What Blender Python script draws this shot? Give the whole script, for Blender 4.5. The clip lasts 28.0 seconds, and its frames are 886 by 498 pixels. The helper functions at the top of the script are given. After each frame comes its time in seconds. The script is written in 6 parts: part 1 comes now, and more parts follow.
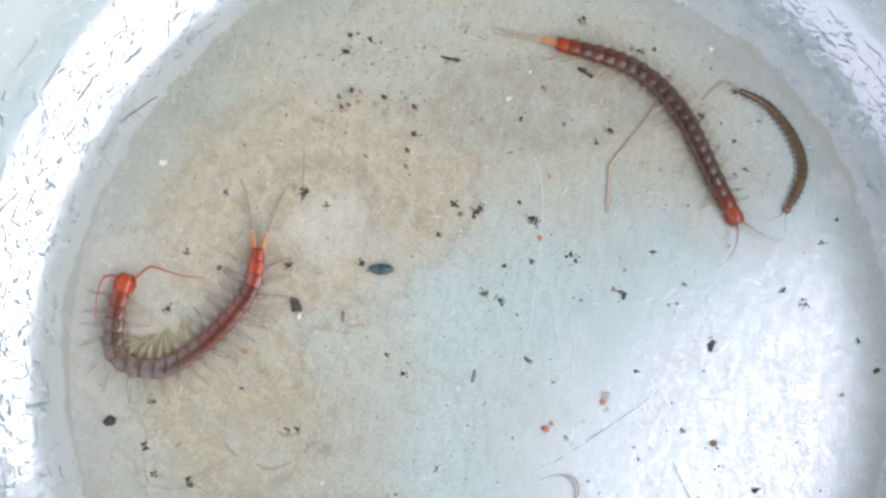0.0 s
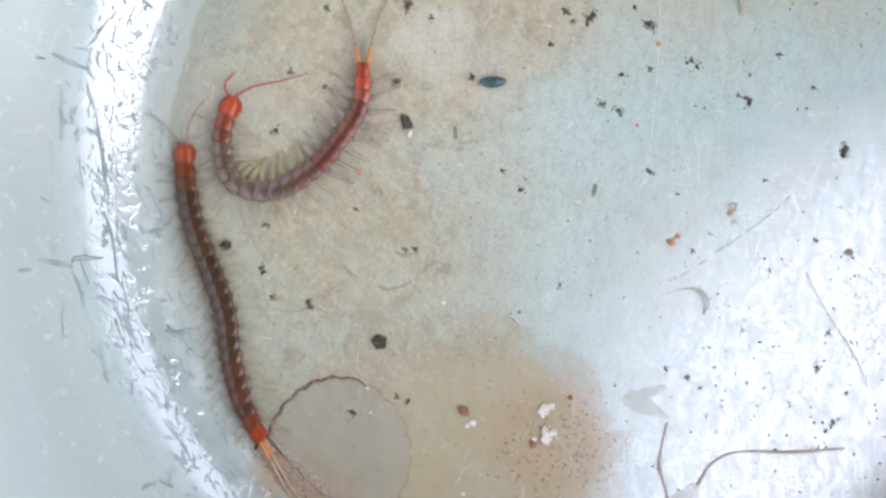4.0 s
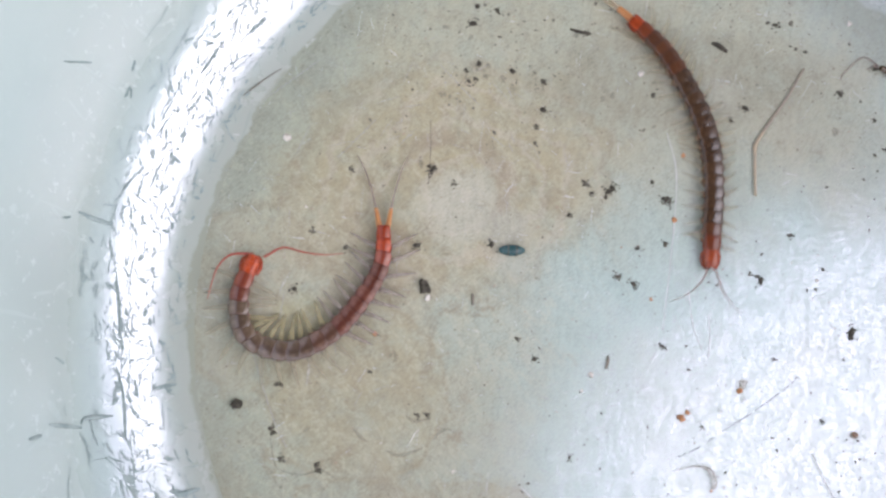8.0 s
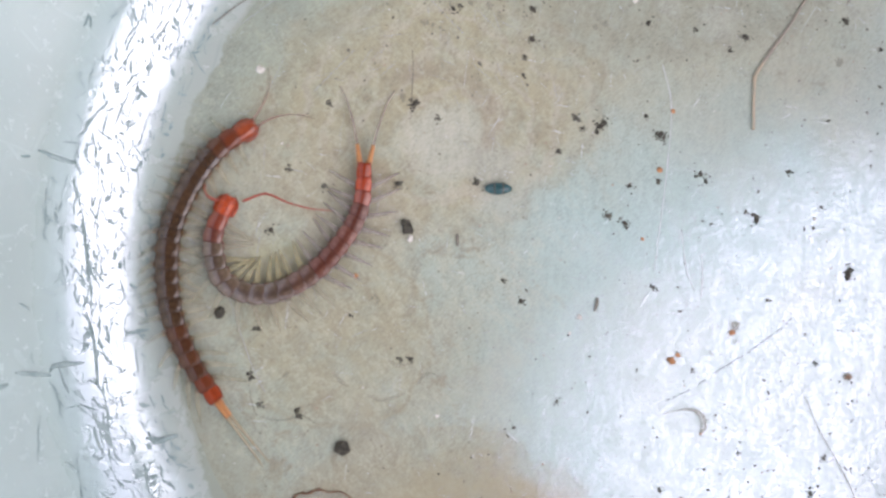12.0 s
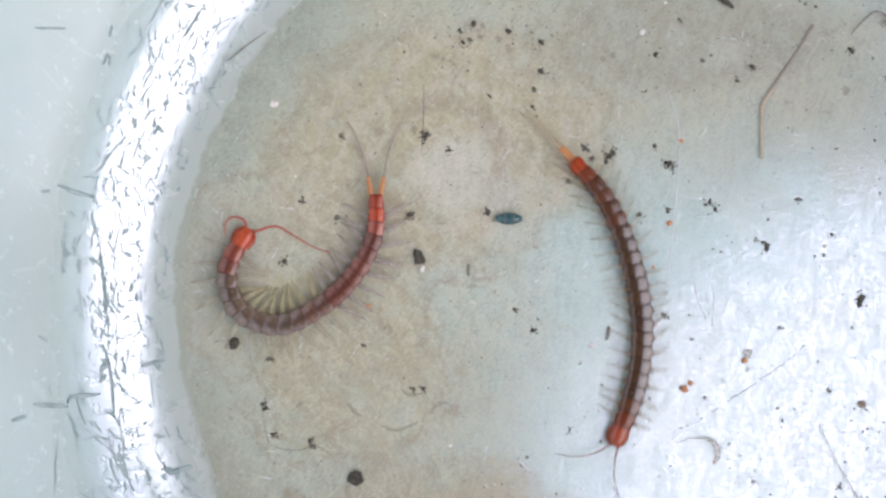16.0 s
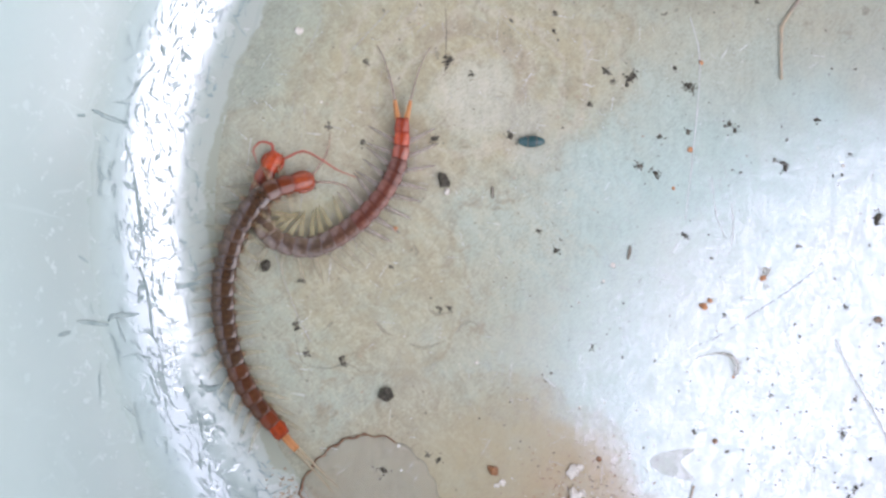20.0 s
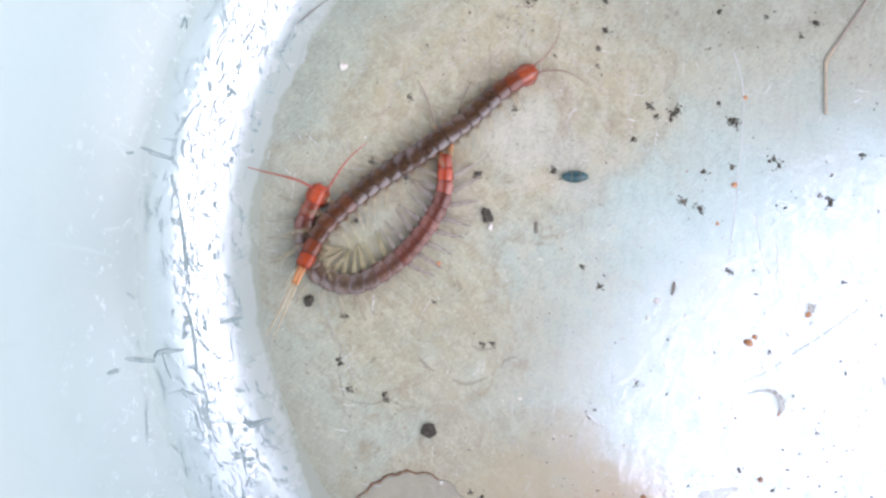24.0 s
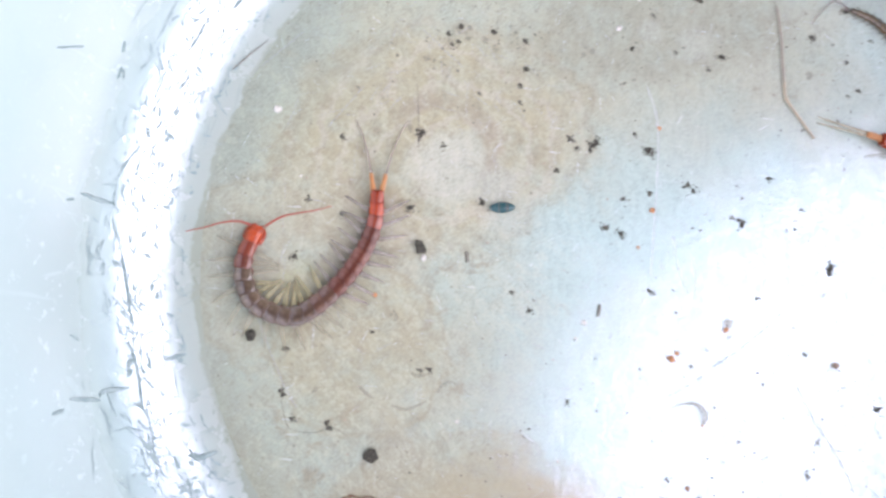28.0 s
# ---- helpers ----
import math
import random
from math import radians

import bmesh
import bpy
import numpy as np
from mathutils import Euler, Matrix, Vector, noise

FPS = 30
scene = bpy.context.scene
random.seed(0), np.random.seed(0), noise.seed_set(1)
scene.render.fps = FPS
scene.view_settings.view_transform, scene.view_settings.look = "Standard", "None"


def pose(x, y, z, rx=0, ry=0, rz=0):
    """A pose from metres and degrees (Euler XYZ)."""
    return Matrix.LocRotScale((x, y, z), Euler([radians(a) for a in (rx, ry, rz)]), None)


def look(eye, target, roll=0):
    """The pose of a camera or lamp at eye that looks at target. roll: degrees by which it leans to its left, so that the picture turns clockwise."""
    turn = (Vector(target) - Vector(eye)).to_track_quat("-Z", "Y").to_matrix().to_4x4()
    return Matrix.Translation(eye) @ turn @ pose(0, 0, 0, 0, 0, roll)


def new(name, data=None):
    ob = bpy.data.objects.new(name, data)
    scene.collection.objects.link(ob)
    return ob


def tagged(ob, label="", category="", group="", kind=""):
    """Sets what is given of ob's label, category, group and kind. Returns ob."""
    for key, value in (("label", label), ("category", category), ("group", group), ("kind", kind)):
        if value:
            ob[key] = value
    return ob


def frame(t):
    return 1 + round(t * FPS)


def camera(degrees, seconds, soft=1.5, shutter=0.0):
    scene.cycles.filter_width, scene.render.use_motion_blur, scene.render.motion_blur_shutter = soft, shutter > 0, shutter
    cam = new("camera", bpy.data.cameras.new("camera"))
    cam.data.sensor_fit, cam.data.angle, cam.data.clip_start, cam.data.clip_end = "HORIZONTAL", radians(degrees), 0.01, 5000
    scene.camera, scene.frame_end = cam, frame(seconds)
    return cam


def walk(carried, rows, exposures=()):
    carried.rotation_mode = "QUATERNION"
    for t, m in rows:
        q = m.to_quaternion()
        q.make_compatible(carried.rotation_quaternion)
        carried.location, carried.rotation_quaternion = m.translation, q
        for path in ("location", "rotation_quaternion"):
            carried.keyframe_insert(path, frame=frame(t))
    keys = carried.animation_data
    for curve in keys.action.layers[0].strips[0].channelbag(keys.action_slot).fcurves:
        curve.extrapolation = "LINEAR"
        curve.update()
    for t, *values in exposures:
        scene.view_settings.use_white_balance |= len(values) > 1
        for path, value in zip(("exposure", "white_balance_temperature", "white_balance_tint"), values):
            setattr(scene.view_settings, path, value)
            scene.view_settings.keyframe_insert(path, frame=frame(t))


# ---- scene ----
cam = camera(56.0, 28.0, soft=2.6, shutter=0.5)
# seconds, eye (m), tilt from straight down about x, about y, turn (degrees)
PATH = [
    (0, -0.0470, -0.0102, 0.2567, 8.45, -6.30, -0.00),
    (0.5, -0.0478, -0.0066, 0.2579, 6.87, -7.35, -0.54),
    (1, -0.0515, -0.0221, 0.2506, 6.61, -7.01, -1.00),
    (1.5, -0.0592, -0.0495, 0.2508, 5.61, -5.90, -1.54),
    (2, -0.0637, -0.0603, 0.2494, 3.96, -4.96, -2.09),
    (2.5, -0.0658, -0.0635, 0.2441, 3.53, -4.83, -2.66),
    (4.5, -0.0736, -0.0377, 0.2401, 4.38, -3.23, -1.41),
    (5, -0.0796, -0.0304, 0.2496, 5.88, -4.37, -0.37),
    (5.5, -0.0809, 0.0017, 0.2691, 7.33, -4.21, 0.15),
    (6, -0.0826, -0.0021, 0.2652, 8.91, -4.60, 0.19),
    (6.5, -0.0819, -0.0059, 0.2587, 9.51, -4.69, 0.25),
    (7, -0.0832, -0.0125, 0.2426, 8.25, -5.24, 1.16),
    (7.5, -0.0817, -0.0100, 0.2418, 7.19, -5.40, 0.89),
    (8, -0.0810, -0.0108, 0.2433, 7.45, -5.42, 0.70),
    (8.5, -0.0779, -0.0095, 0.2421, 7.44, -5.25, 0.14),
    (9, -0.0782, -0.0104, 0.2413, 7.48, -5.31, 0.17),
    (9.5, -0.0772, -0.0090, 0.2378, 6.20, -5.29, 0.77),
    (10, -0.0774, -0.0085, 0.2355, 4.67, -5.68, 0.96),
    (10.5, -0.0776, -0.0074, 0.2343, 3.27, -5.97, 0.78),
    (11, -0.0769, -0.0078, 0.2338, 2.81, -5.95, 0.72),
    (11.5, -0.0775, -0.0079, 0.2332, 2.64, -6.21, 0.55),
    (12, -0.0769, -0.0074, 0.2338, 2.75, -5.77, 0.47),
    (12.5, -0.0771, -0.0077, 0.2358, 3.42, -5.25, 0.51),
    (14.5, -0.0783, -0.0080, 0.2386, 5.21, -4.74, 0.23),
    (15, -0.0772, -0.0072, 0.2392, 5.31, -4.62, 0.26),
    (15.5, -0.0775, -0.0064, 0.2372, 4.99, -4.86, 0.19),
    (16, -0.0770, -0.0074, 0.2361, 4.81, -4.91, 0.09),
    (16.5, -0.0771, -0.0066, 0.2352, 4.09, -5.06, 0.20),
    (17, -0.0772, -0.0075, 0.2352, 4.00, -5.19, 0.15),
    (17.5, -0.0768, -0.0200, 0.2405, 3.48, -4.86, 0.84),
    (18, -0.0764, -0.0248, 0.2410, 1.90, -4.38, 0.34),
    (18.5, -0.0773, -0.0233, 0.2405, 1.25, -4.40, 0.32),
    (19, -0.0767, -0.0232, 0.2405, 1.62, -4.19, 0.01),
    (19.5, -0.0763, -0.0185, 0.2402, 1.54, -4.12, -0.85),
    (20, -0.0821, -0.0184, 0.2404, 2.10, -4.28, -0.60),
    (20.5, -0.0848, -0.0168, 0.2402, 2.18, -4.21, -0.24),
    (21, -0.0846, -0.0153, 0.2402, 1.94, -4.08, -0.14),
    (21.5, -0.0840, -0.0155, 0.2382, 2.34, -3.89, -0.44),
    (23.5, -0.0918, -0.0114, 0.2391, 2.55, -3.38, -0.44),
    (24, -0.0915, -0.0118, 0.2393, 2.96, -3.58, -0.35),
    (24.5, -0.0908, -0.0114, 0.2400, 3.41, -3.64, -0.75),
    (25, -0.0903, -0.0112, 0.2403, 4.12, -3.70, -1.16),
    (25.5, -0.0919, -0.0123, 0.2402, 4.92, -4.15, -1.24),
    (26, -0.0915, -0.0121, 0.2408, 5.28, -4.15, -1.41),
    (26.5, -0.0904, -0.0119, 0.2404, 5.46, -4.22, -1.66),
    (27, -0.0899, -0.0122, 0.2401, 5.57, -4.34, -1.93),
    (27.5, -0.0890, -0.0114, 0.2407, 5.28, -4.50, -1.81),
    (28, -0.0844, -0.0102, 0.2516, 4.69, -6.10, -2.48),
]
EXPOSURES = [(0, 0.53, 6350, 12), (1, 0.54, 6350, 12), (2, 0.6, 6350, 12), (2.5, 0.59, 6350, 12), (4.5, 0.46, 6400, 12), (6, 0.34, 6450, 12), (10, 0.35, 6400, 12), (16, 0.37, 6350, 12), (18, 0.49, 6300, 12), (21.5, 0.48, 6250, 12), (23.5, 0.7, 6100, 14), (27.5, 0.7, 6100, 14), (28, 0.81, 6100, 14)]
walk(cam, [(t, pose(x, y, z, rx, ry, rz)) for t, x, y, z, rx, ry, rz in PATH], EXPOSURES)

# ---- light ----
SUN_WAY = Vector((1.0, -0.42, 1.0)).normalized()          # towards the bright part of the sky
world = bpy.data.worlds.new("sky")
scene.world = world
world.use_nodes = True
wn = world.node_tree
sky = wn.nodes.new("ShaderNodeTexSky")
sky.sky_type = "NISHITA"
sky.sun_disc = False
sky.sun_elevation = math.asin(SUN_WAY.z)
sky.sun_rotation = math.atan2(SUN_WAY.x, SUN_WAY.y)
sky.air_density, sky.dust_density, sky.ozone_density = 1.0, 1.5, 1.0
wn.nodes["Background"].inputs["Strength"].default_value = 0.2
haze = wn.nodes.new("ShaderNodeMix")                       # a thin even overcast in front of the blue
haze.data_type = "RGBA"
haze.inputs[0].default_value = 0.7
haze.inputs[7].default_value = (7.1, 6.75, 8.0, 1)
wn.links.new(sky.outputs[0], haze.inputs[6])
wn.links.new(haze.outputs[2], wn.nodes["Background"].inputs["Color"])
sun = new("sun", bpy.data.lights.new("sun", "SUN"))
sun.data.energy, sun.data.angle, sun.data.color = 1.1, radians(56), (0.99, 0.965, 1.0)
sun.matrix_world = look(SUN_WAY * 5, (0, 0, 0))

MM = 0.001


# ---- materials ----
class Sheet:
    """A node material with short calls for its nodes."""

    def __init__(self, name, rough=0.5, **inputs):
        self.mat = bpy.data.materials.new(name)
        self.mat.use_nodes = True
        self.tree = self.mat.node_tree
        self.bsdf = self.tree.nodes["Principled BSDF"]
        self.put("Roughness", rough)
        for key, value in inputs.items():
            self.put(key.replace("_", " "), value)

    def put(self, key, value):
        if isinstance(value, bpy.types.NodeSocket):
            self.tree.links.new(value, self.bsdf.inputs[key])
        else:
            self.bsdf.inputs[key].default_value = (*value, 1) if isinstance(value, tuple) and len(value) == 3 else value
        return self

    def node(self, kind, ins=(), **props):
        n = self.tree.nodes.new(kind)
        for key, value in props.items():
            setattr(n, key, value)
        for key, value in dict(ins).items():
            if isinstance(value, bpy.types.NodeSocket):
                self.tree.links.new(value, n.inputs[key])
            else:
                n.inputs[key].default_value = value
        return n

    def place(self, scale=(1, 1, 1), turn=0.0, shift=(0, 0, 0)):
        co = self.node("ShaderNodeTexCoord").outputs["Object"]
        turned = self.node("ShaderNodeMapping", {"Vector": co, "Rotation": (0, 0, turn)}).outputs[0]
        return self.node("ShaderNodeMapping", {"Vector": turned, "Scale": scale, "Location": shift}).outputs[0]

    def noise(self, scale, detail=4.0, rough=0.6, at=None, distort=0.0):
        ins = {"Scale": scale, "Detail": detail, "Roughness": rough, "Distortion": distort, "Vector": at or self.place()}
        return self.node("ShaderNodeTexNoise", ins).outputs["Fac"]

    def ramp(self, value, lo, hi, a=0.0, b=1.0):
        return self.node("ShaderNodeMapRange", {0: value, 1: lo, 2: hi, 3: a, 4: b}, interpolation_type="SMOOTHSTEP").outputs[0]

    def calc(self, how, a, b=0.0):
        return self.node("ShaderNodeMath", {0: a, 1: b}, operation=how).outputs[0]

    def blend(self, fac, a, b):
        n = self.node("ShaderNodeMix", {0: fac}, data_type="RGBA")
        for slot, value in ((6, a), (7, b)):
            if isinstance(value, bpy.types.NodeSocket):
                self.tree.links.new(value, n.inputs[slot])
            else:
                n.inputs[slot].default_value = (*value, 1)
        return n.outputs[2]

    def foot(self):
        """0 on the dirty floor, 1 past the ragged edge where the cleaner rounded foot begins."""
        flat = self.node("ShaderNodeVectorMath", {0: self.node("ShaderNodeTexCoord").outputs["Object"], 1: (1, 1, 0)}, operation="MULTIPLY").outputs[0]
        far = self.node("ShaderNodeVectorMath", {0: flat}, operation="LENGTH").outputs["Value"]
        wide = self.calc("MULTIPLY", self.calc("SUBTRACT", self.noise(26, 3.0, 0.5), 0.5), 0.014)
        torn = self.calc("MULTIPLY", self.calc("SUBTRACT", self.noise(190, 5.0, 0.7), 0.5), 0.005)
        return self.ramp(self.calc("ADD", far, self.calc("ADD", wide, torn)), 0.1302, 0.1316)

    def tinted(self, col, tone):
        n = self.node("ShaderNodeMix", {0: 1.0}, data_type="RGBA", blend_type="MULTIPLY")
        self.tree.links.new(col, n.inputs[6])
        n.inputs[7].default_value = (*tone, 1)
        return n.outputs[2]

    def bump(self, height, strength=0.3, distance=0.0005, below=None):
        ins = {"Height": height, "Strength": strength, "Distance": distance}
        if below:
            ins["Normal"] = below
        return self.node("ShaderNodeBump", ins).outputs[0]

    def blob(self, x, y, rx, ry, turn=0.0, ragged=0.35, soft=0.5, grain=60.0):
        """A mask with the shape of a stain about (x, y) mm."""
        at = self.node("ShaderNodeMapping", {"Vector": self.node("ShaderNodeTexCoord").outputs["Object"],
                       "Location": (x * MM, y * MM, 0), "Rotation": (0, 0, turn), "Scale": (rx * MM, ry * MM, 1)}, vector_type="TEXTURE").outputs[0]
        far = self.node("ShaderNodeVectorMath", {0: at}, operation="LENGTH").outputs["Value"]
        torn = self.calc("MULTIPLY", self.calc("SUBTRACT", self.noise(grain, 5.0, 0.6), 0.5), ragged * 4)
        return self.ramp(self.calc("ADD", far, torn), 1.0 + soft * 0.5, 1.0 - soft * 0.5)


def simple(name, a, b, rough=0.5, scale=400.0, relief=0.0, **inputs):
    """Two tones mottled at two sizes, with a fine relief."""
    s = Sheet(name, rough, **inputs)
    big, fine = s.noise(scale, 3.0), s.noise(scale * 5, 2.0)
    fac = s.ramp(s.calc("ADD", s.calc("MULTIPLY", big, 0.7), s.calc("MULTIPLY", fine, 0.3)), 0.36, 0.64)
    s.put("Base Color", s.blend(fac, a, b))
    if relief:
        s.put("Normal", s.bump(fine, relief, 0.0002))
    return s.mat


GLARE_TINT = (0.90, 0.89, 1.0)                  # violet put into the gloss, imitating the fringe of blown highlights
AGED = (0.945, 1.0, 0.945)                 # the greenish cast of old white plastic
FOOT_TONE, EDGE_TONE = (0.485, 0.495, 0.46), (0.375, 0.38, 0.315)


def floor_material():
    s = Sheet("scratched_white_plastic", IOR=2.4, Specular_Tint=GLARE_TINT)
    big = s.noise(14, 4.0, 0.6)
    mid = s.noise(70, 5.0, 0.65)
    fine = s.noise(1000, 4.0, 0.65)
    clean = s.blend(s.ramp(big, 0.35, 0.7), (0.482, 0.58, 0.54), (0.522, 0.58, 0.525))

    def stain(col, mask, weight, tone, lo=0.5, tide=0.0):
        """A dried stain, with a darker line along its edge."""
        return s.blend(s.calc("MULTIPLY", s.calc("MULTIPLY", mask, s.ramp(mid, 0.25, 0.65, lo, 1.0)), weight), col, tone) if not tide else s.blend(s.calc("MULTIPLY", s.ramp(s.calc("ABSOLUTE", s.calc("SUBTRACT", mask, 0.35)), 0.22, 0.0), tide), stain(col, mask, weight, tone, lo), (0.31, 0.245, 0.155))

    # grey-brown dirt over the upper part of the floor and beside the wall
    col = stain(clean, s.blob(-10, 84, 130, 50, 0.0, 0.35, 0.9, 22), 0.85, (0.49, 0.435, 0.32), 0.65)
    col = stain(col, s.blob(-112, 34, 34, 72, 0.0, 0.3, 0.9, 20), 0.6, (0.39, 0.405, 0.32), 0.5)
    col = stain(col, s.blob(-74, 12, 46, 60, 0.2, 0.4, 0.8, 26), 0.55, (0.485, 0.42, 0.295), 0.4)
    col = stain(col, s.blob(16, 77, 44, 16, 0.05, 0.3, 0.5, 35), 0.7, (0.385, 0.355, 0.275), 0.55)
    # a greenish grey margin where the floor meets the rounded foot
    flat = s.node("ShaderNodeVectorMath", {0: s.node("ShaderNodeTexCoord").outputs["Object"], 1: (1, 1, 0)}, operation="MULTIPLY").outputs[0]
    out = s.node("ShaderNodeVectorMath", {0: flat}, operation="LENGTH").outputs["Value"]
    out = s.calc("ADD", out, s.calc("MULTIPLY", s.calc("SUBTRACT", s.noise(45, 5.0, 0.7), 0.5), 0.022))
    col = s.blend(s.ramp(out, 0.112, 0.128, 0.0, 0.9), col, EDGE_TONE)
    # the drying ring beside the curled animal: uneven tan rings with a pale heart
    halo = s.blob(-56, 42, 44, 34, 0.3, 0.3, 0.7, 40)
    col = stain(col, halo, 0.9, (0.48, 0.40, 0.265), 0.45, 0.26)
    at = s.node("ShaderNodeVectorMath", {0: s.node("ShaderNodeTexCoord").outputs["Object"], 1: (0.053, -0.038, 0)}, operation="ADD").outputs[0]
    far = s.node("ShaderNodeVectorMath", {0: at}, operation="LENGTH").outputs["Value"]
    wob = s.calc("ADD", s.calc("MULTIPLY", far, 620.0), s.calc("MULTIPLY", s.noise(32, 5.0, 0.65), 26.0))
    ring = s.ramp(s.calc("SINE", wob), 0.35, 1.0)
    col = s.blend(s.calc("MULTIPLY", s.calc("MULTIPLY", ring, halo), 0.42), col, (0.60, 0.51, 0.42))
    col = stain(col, s.blob(-53, 35, 12, 11, 0.0, 0.35, 0.7, 70), 0.75, (0.63, 0.59, 0.50))
    col = stain(col, s.blob(-95, 5, 32, 32, 0.0, 0.3, 0.7, 45), 0.6, (0.50, 0.42, 0.30), 0.3, 0.25)
    col = stain(col, s.blob(-84, -20, 25, 25, 0.0, 0.22, 0.35, 45), 0.62, (0.50, 0.425, 0.28), 0.4, 0.34)
    col = stain(col, s.blob(-100, 1, 9, 6, 0.4, 0.4, 0.8, 90), 0.42, (0.47, 0.43, 0.23))
    # a brown arc round the pale heart, open towards the wall
    at = s.node("ShaderNodeVectorMath", {0: s.node("ShaderNodeTexCoord").outputs["Object"], 1: (0.057, -0.038, 0)}, operation="ADD").outputs[0]
    far = s.node("ShaderNodeVectorMath", {0: at}, operation="LENGTH").outputs["Value"]
    far = s.calc("ADD", far, s.calc("MULTIPLY", s.calc("SUBTRACT", s.noise(60, 5.0, 0.65), 0.5), 0.012))
    side = s.node("ShaderNodeVectorMath", {0: at, 1: (0.8, 1.0, 0)}, operation="DOT_PRODUCT").outputs["Value"]
    arc = s.calc("MULTIPLY", s.ramp(s.calc("ABSOLUTE", s.calc("SUBTRACT", far, 0.0175)), 0.005, 0.001), s.ramp(side, -0.006, 0.008))
    col = s.blend(s.calc("MULTIPLY", s.calc("MULTIPLY", arc, s.ramp(mid, 0.3, 0.6, 0.4, 1.0)), 0.6), col, (0.40, 0.325, 0.245))
    col = stain(col, s.blob(-40, 28, 7, 5, 0.3, 0.35, 0.7, 110), 0.5, (0.40, 0.385, 0.33))
    # pale worn discs
    for x, y, r in ((-36, 28, 7), (-37, 17, 6), (28, 73, 6), (13, 77, 4), (114, 53, 5)):
        col = s.blend(s.calc("MULTIPLY", s.blob(x, y, r, r * 0.85, 0.0, 0.5, 0.8, 130), 0.3), col, (0.63, 0.60, 0.52))
    # the brown silt fan, with a wedge towards the middle of the tub
    wedge = s.blob(-42, -85, 33, 26, -0.3, 0.14, 0.3, 55)
    col = stain(col, wedge, 0.68, (0.455, 0.36, 0.275), 0.6, 0.12)
    col = stain(col, s.blob(-54, -82, 46, 34, -0.25, 0.25, 0.45, 45), 0.9, (0.42, 0.34, 0.215), 0.7, 0.25)
    col = stain(col, s.blob(-26, -84, 17, 17, 0.0, 0.3, 0.7, 70), 0.72, (0.41, 0.29, 0.165), 0.3)
    col = stain(col, s.blob(-93, -95, 23, 9, 2.4, 0.3, 0.6, 60), 0.9, (0.42, 0.295, 0.18), 0.75)
    col = stain(col, s.blob(-80, -58, 22, 20, 0.0, 0.3, 0.9, 45), 0.5, (0.46, 0.41, 0.33), 0.7)
    # a thin tan wash between the stains and the margin
    col = stain(col, s.blob(-82, -44, 46, 40, 0.2, 0.3, 0.9, 26), 0.5, (0.415, 0.35, 0.235), 0.6)
    # wrinkles of dried slime, pale and dark
    crease = s.calc("ABSOLUTE", s.calc("SUBTRACT", s.noise(1.0, 5.0, 0.7, s.place((46, 120, 1), 0.9), 0.3), 0.5))
    where = s.calc("MAXIMUM", s.blob(-72, 22, 58, 56, 0.0, 0.3, 0.9, 30), s.blob(-84, -34, 40, 34, 0.0, 0.3, 0.9, 30))
    col = s.blend(s.calc("MULTIPLY", s.calc("MULTIPLY", s.ramp(crease, 0.03, 0.0), where), 0.36), col, (0.66, 0.60, 0.46))
    fold = s.ramp(s.noise(95, 5.0, 0.7, s.place((1, 1, 1), 0.4, (3, 1, 0)), 0.4), 0.56, 0.68)
    col = s.blend(s.calc("MULTIPLY", s.calc("MULTIPLY", fold, where), 0.6), col, (0.32, 0.26, 0.18))
    # olive smudges, thicker along the upper rim
    blot = s.ramp(s.noise(120, 6.0, 0.75, None, 0.4), 0.55, 0.72)
    rim = s.ramp(s.blob(5, 88, 120, 38, 0.0, 0.4, 0.9, 25), 0.0, 1.0, 0.14, 0.7)
    col = s.blend(s.calc("MULTIPLY", blot, rim), col, (0.30, 0.28, 0.21))
    patch = s.ramp(s.noise(26, 6.0, 0.7), 0.52, 0.68)
    col = s.blend(s.calc("MULTIPLY", patch, 0.16), col, (0.40, 0.385, 0.32))
    # smears, pale rubs and fine specks
    smear = s.ramp(s.noise(1.0, 5.0, 0.7, s.place((60, 14, 1), 0.35)), 0.58, 0.72)
    col = s.blend(s.calc("MULTIPLY", smear, 0.14), col, (0.38, 0.36, 0.30))
    rub = s.ramp(s.noise(1.0, 6.0, 0.75, s.place((70, 190, 1), 0.5)), 0.55, 0.72)
    col = s.blend(s.calc("MULTIPLY", rub, 0.18), col, (0.62, 0.62, 0.58))
    col = s.blend(s.ramp(fine, 0.5, 0.8, 0.0, 0.09), col, (0.36, 0.35, 0.28))
    col = s.blend(s.ramp(fine, 0.5, 0.2, 0.0, 0.09), col, (0.66, 0.66, 0.62))
    dots = s.node("ShaderNodeTexVoronoi", {"Scale": 330.0, "Randomness": 1.0, "Vector": s.place()})
    dot = s.calc("MULTIPLY", s.ramp(dots.outputs["Distance"], 0.18, 0.06), s.ramp(s.node("ShaderNodeSeparateColor", {0: dots.outputs["Color"]}).outputs[0], 0.84, 0.88))
    col = s.blend(s.calc("MULTIPLY", dot, 0.6), col, (0.16, 0.15, 0.11))
    # hairline scratches in many directions
    cut = None
    for k, (turn, lo) in enumerate(((0.12, 0.685), (0.55, 0.69), (1.05, 0.70), (1.7, 0.68), (2.3, 0.69), (2.85, 0.70))):
        line = s.ramp(s.noise(1.0, 2.5, 0.55, s.place((1250, 40 + 12 * k, 1), turn, (turn, turn * 3, 0)), 0.12), lo, lo + 0.05)
        cut = line if cut is None else s.calc("MAXIMUM", cut, line)
